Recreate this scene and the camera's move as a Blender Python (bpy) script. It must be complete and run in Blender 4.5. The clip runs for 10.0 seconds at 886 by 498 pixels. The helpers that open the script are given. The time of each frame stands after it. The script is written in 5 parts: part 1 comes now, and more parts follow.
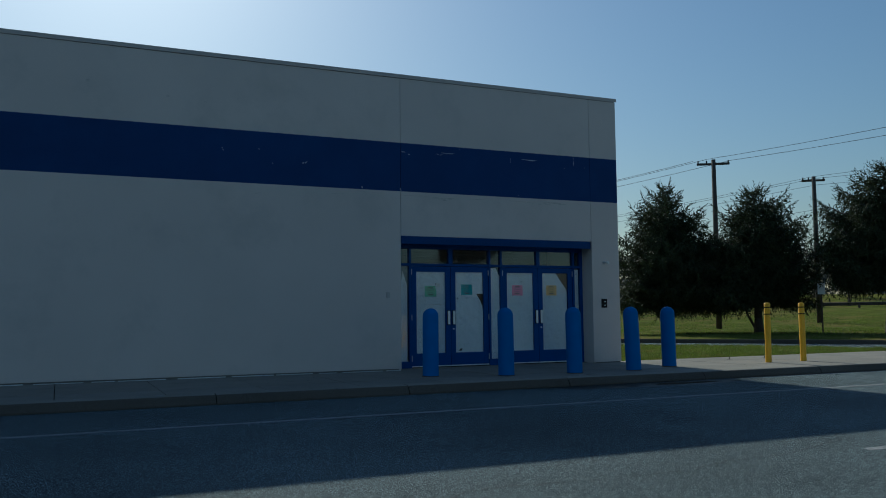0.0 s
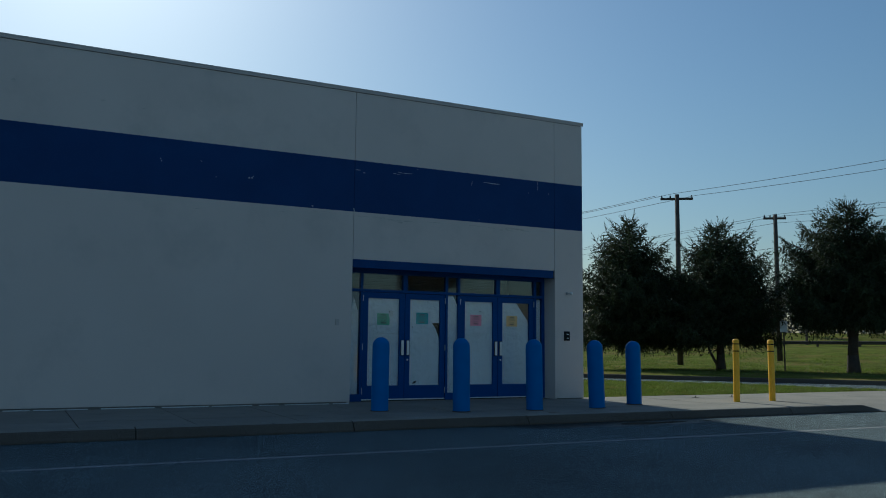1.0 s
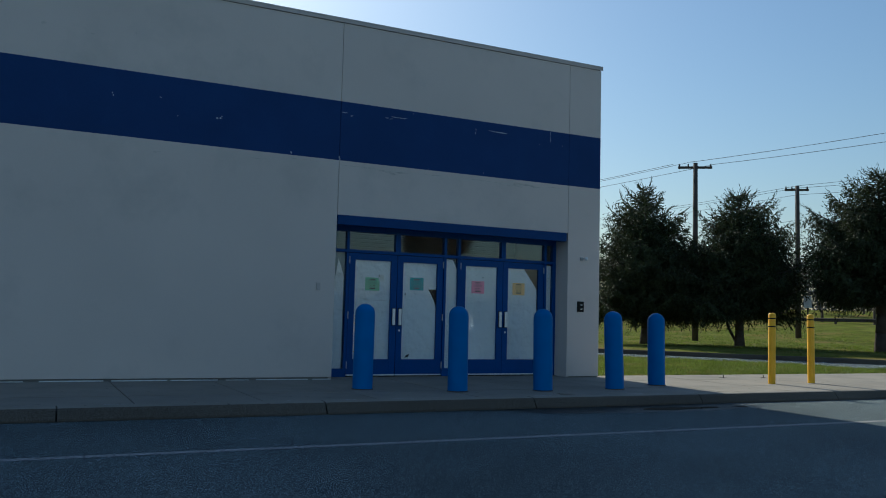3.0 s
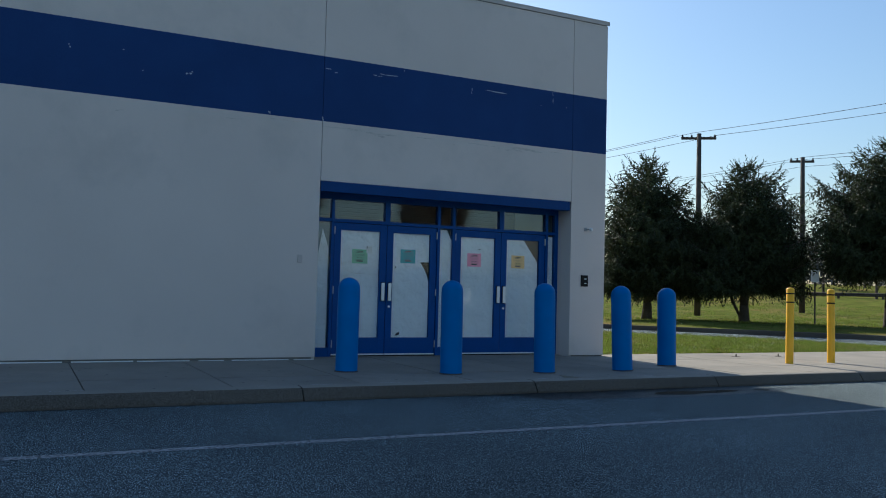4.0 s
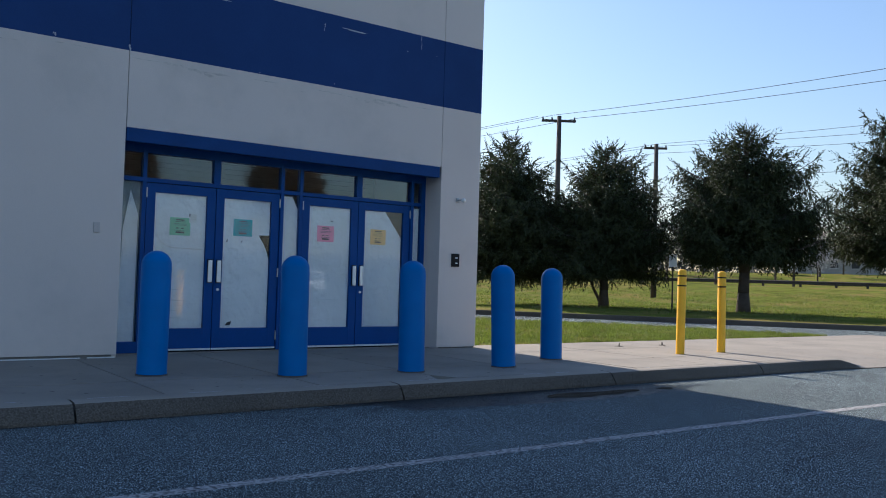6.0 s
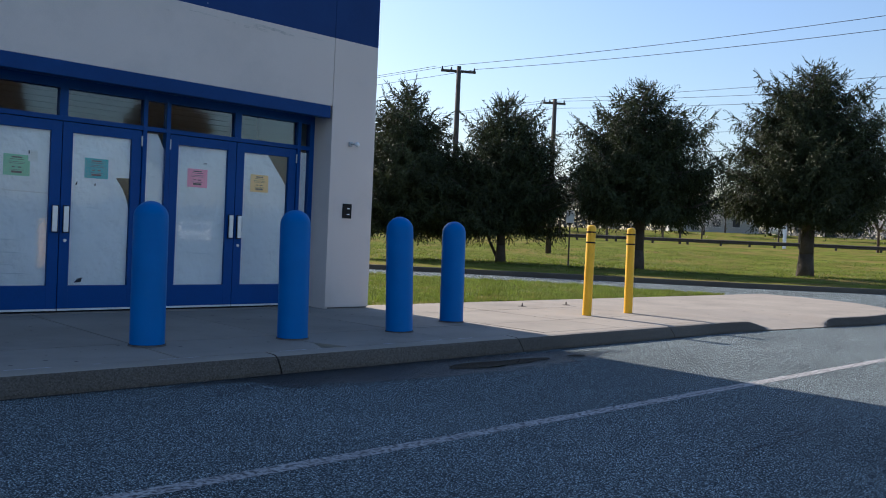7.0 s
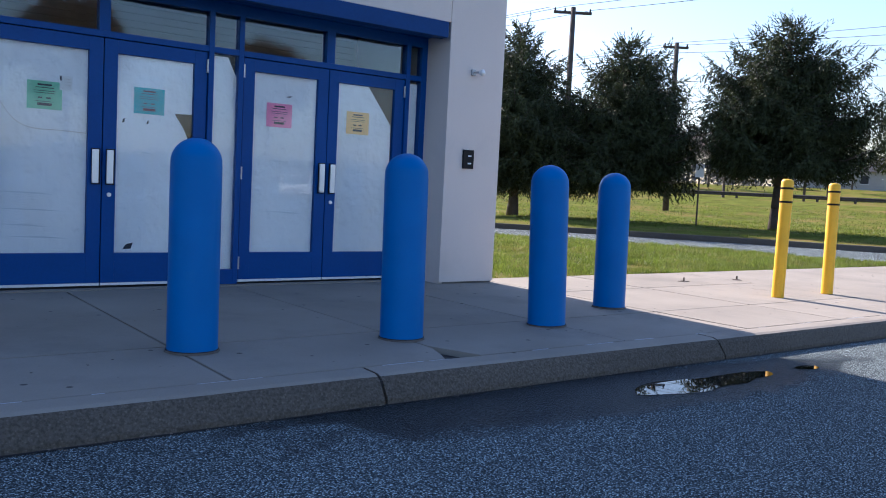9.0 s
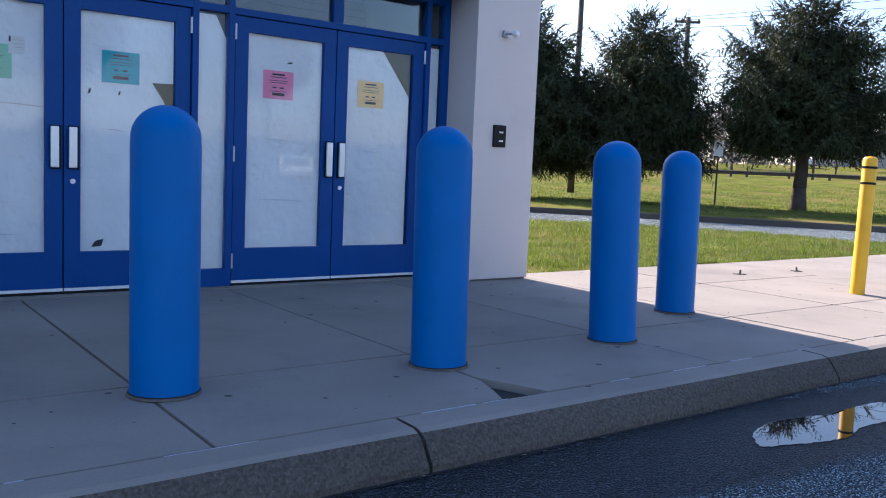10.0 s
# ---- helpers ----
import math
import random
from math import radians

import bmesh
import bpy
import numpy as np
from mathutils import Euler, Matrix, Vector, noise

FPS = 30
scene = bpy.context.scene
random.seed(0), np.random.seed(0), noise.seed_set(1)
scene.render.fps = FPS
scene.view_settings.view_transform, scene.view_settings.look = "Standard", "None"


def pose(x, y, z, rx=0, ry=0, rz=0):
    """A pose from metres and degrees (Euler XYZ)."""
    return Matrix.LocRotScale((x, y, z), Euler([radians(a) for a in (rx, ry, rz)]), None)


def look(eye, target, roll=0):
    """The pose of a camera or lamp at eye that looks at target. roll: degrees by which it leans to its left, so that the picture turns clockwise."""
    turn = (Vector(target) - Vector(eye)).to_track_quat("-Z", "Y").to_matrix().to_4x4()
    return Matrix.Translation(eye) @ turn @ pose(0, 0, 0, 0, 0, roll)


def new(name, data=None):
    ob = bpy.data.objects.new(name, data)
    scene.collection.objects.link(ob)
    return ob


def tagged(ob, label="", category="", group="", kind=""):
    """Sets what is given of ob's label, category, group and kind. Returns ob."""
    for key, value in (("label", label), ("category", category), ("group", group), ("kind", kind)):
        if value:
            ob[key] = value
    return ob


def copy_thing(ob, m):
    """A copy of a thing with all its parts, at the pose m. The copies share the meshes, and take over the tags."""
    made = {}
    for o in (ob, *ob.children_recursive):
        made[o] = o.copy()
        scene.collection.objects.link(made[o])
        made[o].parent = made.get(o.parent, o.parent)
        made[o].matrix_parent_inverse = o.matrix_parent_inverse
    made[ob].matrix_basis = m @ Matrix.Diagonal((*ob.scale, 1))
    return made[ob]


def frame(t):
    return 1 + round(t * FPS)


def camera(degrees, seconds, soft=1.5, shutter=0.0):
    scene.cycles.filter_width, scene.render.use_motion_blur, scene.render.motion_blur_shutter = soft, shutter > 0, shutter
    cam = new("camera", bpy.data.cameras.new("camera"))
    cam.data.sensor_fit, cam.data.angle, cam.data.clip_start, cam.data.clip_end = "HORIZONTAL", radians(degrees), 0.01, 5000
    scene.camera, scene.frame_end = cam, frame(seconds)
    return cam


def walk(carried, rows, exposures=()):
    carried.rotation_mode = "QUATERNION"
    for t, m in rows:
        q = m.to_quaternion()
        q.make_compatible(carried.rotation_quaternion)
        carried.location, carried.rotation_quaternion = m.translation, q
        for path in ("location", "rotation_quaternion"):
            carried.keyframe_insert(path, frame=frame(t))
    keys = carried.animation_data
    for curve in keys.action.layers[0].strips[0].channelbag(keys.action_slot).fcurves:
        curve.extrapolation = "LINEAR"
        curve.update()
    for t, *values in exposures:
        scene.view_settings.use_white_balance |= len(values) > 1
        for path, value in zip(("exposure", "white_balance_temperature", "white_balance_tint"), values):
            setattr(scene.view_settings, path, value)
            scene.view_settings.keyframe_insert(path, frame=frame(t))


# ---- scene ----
cam = camera(55.3, 10.0, soft=1.0)
PATH = [
    (0, (1.863, 1.965, 1.263), (2.686, 3.781, 1.419), -0.6),
    (0.5, (2.143, 2.37, 1.275), (3.014, 4.159, 1.478), 0.4),
    (1, (2.442, 2.865, 1.252), (3.341, 4.637, 1.48), 0.6),
    (1.5, (2.72, 3.24, 1.234), (3.623, 5.012, 1.45), 1.0),
    (2, (2.992, 3.684, 1.218), (3.872, 5.47, 1.407), 1.3),
    (2.5, (3.273, 4.145, 1.21), (4.155, 5.93, 1.394), 1.4),
    (4, (4.173, 5.63, 1.235), (5.061, 7.419, 1.336), 1.5),
    (4.5, (4.433, 6.126, 1.213), (5.348, 7.902, 1.299), 1.8),
    (5, (4.791, 6.729, 1.225), (5.701, 8.51, 1.263), 1.6),
    (5.2, (4.914, 6.942, 1.223), (5.828, 8.72, 1.263), 1.5),
    (6.3, (5.606, 8.008, 1.169), (6.934, 9.503, 1.216), 2.4),
    (6.5, (5.792, 8.2, 1.184), (7.183, 9.637, 1.197), 2.9),
    (7, (6.15, 8.671, 1.183), (7.524, 10.123, 1.157), 2.5),
    (7.5, (6.59, 9.166, 1.197), (7.825, 10.739, 1.156), 3.2),
    (8, (6.927, 9.704, 1.175), (8.119, 11.308, 1.107), 3.2),
    (8.5, (7.232, 10.314, 1.181), (8.373, 11.952, 1.065), 2.8),
    (9, (7.533, 10.882, 1.175), (8.729, 12.479, 1.031), 2.9),
    (9.5, (7.846, 11.504, 1.177), (9.006, 13.126, 1.028), 3.5),
    (10, (8.104, 12.063, 1.175), (9.297, 13.657, 0.986), 2.5),
]
EXPOSURES = [(0.0, -0.66, 5000, -2), (1.0, -0.52, 5050, -2), (2.5, -0.26, 5250, 2), (4.0, 0.42, 5400, 8), (4.5, 0.60, 5400, 13),
             (5.0, 1.0, 5400, 16), (6.5, 0.66, 5600, 16), (7.5, 0.94, 5500, 19), (8.5, 1.29, 5450, 21),
             (9.5, 1.40, 5500, 25), (10.0, 1.52, 5500, 26)]
walk(cam, [(t, look(eye, target, roll)) for t, eye, target, roll in PATH], EXPOSURES)


# ---- world, sun ----
SUN_AZ, SUN_EL = radians(2.2), radians(32.8)      # azimuth from +y towards +x
world = bpy.data.worlds.new("world")
scene.world = world
world.use_nodes = True
wn = world.node_tree.nodes
sky = wn.new("ShaderNodeTexSky")
sky.sky_type = "NISHITA"
sky.sun_disc = False
sky.sun_elevation = SUN_EL
sky.sun_rotation = SUN_AZ
sky.air_density, sky.dust_density, sky.ozone_density = 1.4, 1.05, 2.5
world.node_tree.links.new(sky.outputs[0], wn["Background"].inputs[0])
wn["Background"].inputs[1].default_value = 0.085
sun = new("sun", bpy.data.lights.new("sun", "SUN"))
sun.data.energy, sun.data.angle, sun.data.color = 5.0, radians(0.5), (1.0, 0.85, 0.62)
sun_dir = Vector((math.sin(SUN_AZ) * math.cos(SUN_EL), math.cos(SUN_AZ) * math.cos(SUN_EL), math.sin(SUN_EL)))
sun.matrix_world = look(sun_dir * 60, (0, 0, 0))

# ---- materials ----


def mat(name, colour, rough=0.6, metal=0.0, var=0.15, scale=3.0, fine=60.0, bump=0.2, depth=0.004, spec=0.5, stain=None, island=0.0, random_tint=0.0, coat=0.0, spots=0.0):
    """A painted or mineral surface: base colour with coarse and fine variation, and bump at the fine scale."""
    m = bpy.data.materials.new(name)
    m.use_nodes = True
    n, l = m.node_tree.nodes, m.node_tree.links
    b = n["Principled BSDF"]
    b.inputs["Roughness"].default_value = rough
    b.inputs["Metallic"].default_value = metal
    b.inputs["Specular IOR Level"].default_value = spec
    b.inputs["Coat Weight"].default_value = coat
    co = n.new("ShaderNodeNewGeometry")
    pos = co.outputs["Position"]
    big, small = n.new("ShaderNodeTexNoise"), n.new("ShaderNodeTexNoise")
    for t, s, d in ((big, scale, 5), (small, fine, 3)):
        t.inputs["Scale"].default_value = s
        t.inputs["Detail"].default_value = d
        l.new(pos, t.inputs["Vector"])
    mul = n.new("ShaderNodeMath")
    mul.operation = "ADD"
    l.new(big.outputs["Fac"], mul.inputs[0])
    half = n.new("ShaderNodeMath")
    half.operation = "MULTIPLY"
    half.inputs[1].default_value = 0.6
    l.new(small.outputs["Fac"], half.inputs[0])
    l.new(half.outputs[0], mul.inputs[1])
    ramp = n.new("ShaderNodeMapRange")
    ramp.inputs["From Min"].default_value, ramp.inputs["From Max"].default_value = 0.45, 1.15
    ramp.inputs["To Min"].default_value, ramp.inputs["To Max"].default_value = 1 - var, 1 + var
    l.new(mul.outputs[0], ramp.inputs["Value"])
    value = ramp.outputs[0]
    if random_tint or island:
        src = n.new("ShaderNodeObjectInfo").outputs["Random"] if random_tint else co.outputs["Random Per Island"]
        r = n.new("ShaderNodeMapRange")
        k = random_tint or island
        r.inputs["To Min"].default_value, r.inputs["To Max"].default_value = 1 - k, 1 + k
        l.new(src, r.inputs["Value"])
        mm = n.new("ShaderNodeMath")
        mm.operation = "MULTIPLY"
        l.new(value, mm.inputs[0])
        l.new(r.outputs[0], mm.inputs[1])
        value = mm.outputs[0]
    vm = n.new("ShaderNodeVectorMath")
    vm.operation = "SCALE"
    vm.inputs[0].default_value = colour
    l.new(value, vm.inputs["Scale"])
    out = vm.outputs[0]
    if stain:
        tint, s_scale, lo, hi = stain
        st = n.new("ShaderNodeTexNoise")
        st.inputs["Scale"].default_value, st.inputs["Detail"].default_value, st.inputs["Roughness"].default_value = s_scale, 8, 0.65
        l.new(pos, st.inputs["Vector"])
        mr = n.new("ShaderNodeMapRange")
        mr.inputs["From Min"].default_value, mr.inputs["From Max"].default_value = lo, hi
        l.new(st.outputs["Fac"], mr.inputs["Value"])
        mix = n.new("ShaderNodeMix")
        mix.data_type = "RGBA"
        l.new(mr.outputs[0], mix.inputs[0])
        l.new(out, mix.inputs[6])
        mix.inputs[7].default_value = (*tint, 1)
        out = mix.outputs[2]
    if spots:
        sp, near, mix = n.new("ShaderNodeTexVoronoi"), n.new("ShaderNodeMapRange"), n.new("ShaderNodeMix")
        sp.inputs["Scale"].default_value = spots
        l.new(pos, sp.inputs["Vector"])
        near.inputs["From Min"].default_value, near.inputs["From Max"].default_value = 0.085, 0.06
        near.inputs["To Max"].default_value = 0.85
        l.new(sp.outputs["Distance"], near.inputs["Value"])
        mix.data_type = "RGBA"
        l.new(near.outputs[0], mix.inputs[0])
        l.new(out, mix.inputs[6])
        mix.inputs[7].default_value = (0.06, 0.055, 0.05, 1)
        out = mix.outputs[2]
    l.new(out, b.inputs["Base Color"])
    if bump:
        bp = n.new("ShaderNodeBump")
        bp.inputs["Strength"].default_value, bp.inputs["Distance"].default_value = bump, depth
        l.new(small.outputs["Fac"], bp.inputs["Height"])
        l.new(bp.outputs[0], b.inputs["Normal"])
    return m


def asphalt_mat(name, base, rough=0.85, chip=1.0, cell=75.0, spec=0.4, gain=7.0, wet=None, pitted=0.4):
    """Worn asphalt: dark binder with paler stone chips, and broad patches."""
    m = bpy.data.materials.new(name)
    m.use_nodes = True
    n, l = m.node_tree.nodes, m.node_tree.links
    b = n["Principled BSDF"]
    b.inputs["Roughness"].default_value = rough
    b.inputs["Specular IOR Level"].default_value = spec
    pos = n.new("ShaderNodeNewGeometry").outputs["Position"]
    warp, bend = n.new("ShaderNodeTexNoise"), n.new("ShaderNodeVectorMath")
    warp.inputs["Scale"].default_value, warp.inputs["Detail"].default_value = cell * 1.6, 2
    l.new(pos, warp.inputs["Vector"])
    bend.operation = "MULTIPLY_ADD"
    l.new(warp.outputs["Color"], bend.inputs[0])
    bend.inputs[1].default_value = (1.1 / cell,) * 3
    l.new(pos, bend.inputs[2])
    vor = n.new("ShaderNodeTexVoronoi")
    vor.inputs["Scale"].default_value = cell
    l.new(bend.outputs[0], vor.inputs["Vector"])
    sep = n.new("ShaderNodeSeparateColor")
    l.new(vor.outputs["Color"], sep.inputs[0])
    pick = n.new("ShaderNodeMapRange")
    pick.inputs["From Min"].default_value, pick.inputs["From Max"].default_value = 0.12, 0.82
    l.new(sep.outputs[0], pick.inputs["Value"])
    round_ = n.new("ShaderNodeMapRange")
    round_.inputs["From Min"].default_value, round_.inputs["From Max"].default_value = 0.56, 0.26
    l.new(vor.outputs["Distance"], round_.inputs["Value"])
    chips = n.new("ShaderNodeMath")
    chips.operation = "MULTIPLY"
    l.new(pick.outputs[0], chips.inputs[0])
    l.new(round_.outputs[0], chips.inputs[1])
    broad = n.new("ShaderNodeTexNoise")
    broad.inputs["Scale"].default_value, broad.inputs["Detail"].default_value = 0.35, 7
    l.new(pos, broad.inputs["Vector"])
    patch = n.new("ShaderNodeMapRange")
    patch.inputs["From Min"].default_value, patch.inputs["From Max"].default_value = 0.3, 0.7
    patch.inputs["To Min"].default_value, patch.inputs["To Max"].default_value = 0.8, 1.2
    l.new(broad.outputs["Fac"], patch.inputs["Value"])
    mix = n.new("ShaderNodeMix")
    mix.data_type = "RGBA"
    fac = n.new("ShaderNodeMath")
    fac.operation = "MULTIPLY"
    fac.inputs[1].default_value = chip
    l.new(chips.outputs[0], fac.inputs[0])
    l.new(fac.outputs[0], mix.inputs[0])
    mix.inputs[6].default_value = (*base, 1)
    mix.inputs[7].default_value = (base[0] * gain, base[1] * gain * 0.97, base[2] * gain * 0.92, 1)
    vm = n.new("ShaderNodeVectorMath")
    vm.operation = "SCALE"
    pit, tone = n.new("ShaderNodeMapRange"), n.new("ShaderNodeMath")
    pit.inputs["From Min"].default_value, pit.inputs["From Max"].default_value = 0.36, 0.58
    pit.inputs["To Min"].default_value, pit.inputs["To Max"].default_value = pitted, 1.15 + 0.1 * (pitted < 0.6)
    pits = n.new("ShaderNodeTexNoise")
    pits.inputs["Scale"].default_value, pits.inputs["Detail"].default_value = cell * 0.8, 3
    l.new(pos, pits.inputs["Vector"])
    l.new(pits.outputs["Fac"], pit.inputs["Value"])
    tone.operation = "MULTIPLY"
    l.new(patch.outputs[0], tone.inputs[0])
    l.new(pit.outputs[0], tone.inputs[1])
    l.new(mix.outputs[2], vm.inputs[0])
    l.new(tone.outputs[0], vm.inputs["Scale"])
    out = vm.outputs[0]
    if wet:                                  # damp ground round a puddle: darker and smoother
        rag, dark, gloss = (n.new("ShaderNode" + k) for k in ("TexNoise", "Mix", "MapRange"))
        rag.inputs["Scale"].default_value, rag.inputs["Detail"].default_value, rag.inputs["Roughness"].default_value = 3.0, 8, 0.7
        l.new(pos, rag.inputs["Vector"])
        mask = None
        for centre, radii in wet:
            shift, ell, size, add, edge = (n.new("ShaderNode" + k) for k in ("VectorMath", "VectorMath", "VectorMath", "Math", "MapRange"))
            shift.operation, ell.operation, size.operation, add.operation = "SUBTRACT", "MULTIPLY", "LENGTH", "MULTIPLY_ADD"
            l.new(pos, shift.inputs[0])
            shift.inputs[1].default_value = centre
            l.new(shift.outputs[0], ell.inputs[0])
            ell.inputs[1].default_value = (1 / radii[0], 1 / radii[1], 0)
            l.new(ell.outputs[0], size.inputs[0])
            l.new(rag.outputs["Fac"], add.inputs[0])
            add.inputs[1].default_value = 1.6
            l.new(size.outputs["Value"], add.inputs[2])
            edge.inputs["From Min"].default_value, edge.inputs["From Max"].default_value = 1.95, 1.65
            l.new(add.outputs[0], edge.inputs["Value"])
            if mask:
                most = n.new("ShaderNodeMath")
                most.operation = "MAXIMUM"
                l.new(mask.outputs[0], most.inputs[0])
                l.new(edge.outputs[0], most.inputs[1])
                mask = most
            else:
                mask = edge
        dark.data_type = "RGBA"
        dark.blend_type = "MULTIPLY"
        l.new(mask.outputs[0], dark.inputs[0])
        l.new(out, dark.inputs[6])
        dark.inputs[7].default_value = (0.26, 0.27, 0.29, 1)
        out = dark.outputs[2]
        gloss.inputs["To Min"].default_value, gloss.inputs["To Max"].default_value = rough, 0.30
        l.new(mask.outputs[0], gloss.inputs["Value"])
        l.new(gloss.outputs[0], b.inputs["Roughness"])
    l.new(out, b.inputs["Base Color"])
    bp = n.new("ShaderNodeBump")
    bp.inputs["Strength"].default_value, bp.inputs["Distance"].default_value = 1.0, 0.012
    grit = n.new("ShaderNodeTexNoise")
    grit.inputs["Scale"].default_value, grit.inputs["Detail"].default_value = 75, 4
    l.new(pos, grit.inputs["Vector"])
    l.new(grit.outputs["Fac"], bp.inputs["Height"])
    l.new(bp.outputs[0], b.inputs["Normal"])
    return m


def leafy(m, share):
    """Let part of the light pass through thin leaves."""
    n, l = m.node_tree.nodes, m.node_tree.links
    b = n["Principled BSDF"]
    tr, mix = n.new("ShaderNodeBsdfTranslucent"), n.new("ShaderNodeMixShader")
    mix.inputs[0].default_value = share
    l.new(b.inputs["Base Color"].links[0].from_socket, tr.inputs["Color"])
    l.new(b.outputs[0], mix.inputs[1])
    l.new(tr.outputs[0], mix.inputs[2])
    l.new(mix.outputs[0], n["Material Output"].inputs["Surface"])
    return m


def glass_mat(name, tint=(0.96, 0.97, 0.98), rough=0.015, ior=1.5):
    """Thin window glass: clear, with a mirror sheen that grows towards grazing."""
    m = bpy.data.materials.new(name)
    m.use_nodes = True
    n, l = m.node_tree.nodes, m.node_tree.links
    n.remove(n["Principled BSDF"])
    clear, gloss, mix, fr = n.new("ShaderNodeBsdfTransparent"), n.new("ShaderNodeBsdfGlossy"), n.new("ShaderNodeMixShader"), n.new("ShaderNodeFresnel")
    clear.inputs["Color"].default_value = (*tint, 1)
    gloss.inputs["Roughness"].default_value = rough
    fr.inputs["IOR"].default_value = ior
    l.new(fr.outputs[0], mix.inputs[0])
    l.new(clear.outputs[0], mix.inputs[1])
    l.new(gloss.outputs[0], mix.inputs[2])
    l.new(mix.outputs[0], n["Material Output"].inputs["Surface"])
    return m


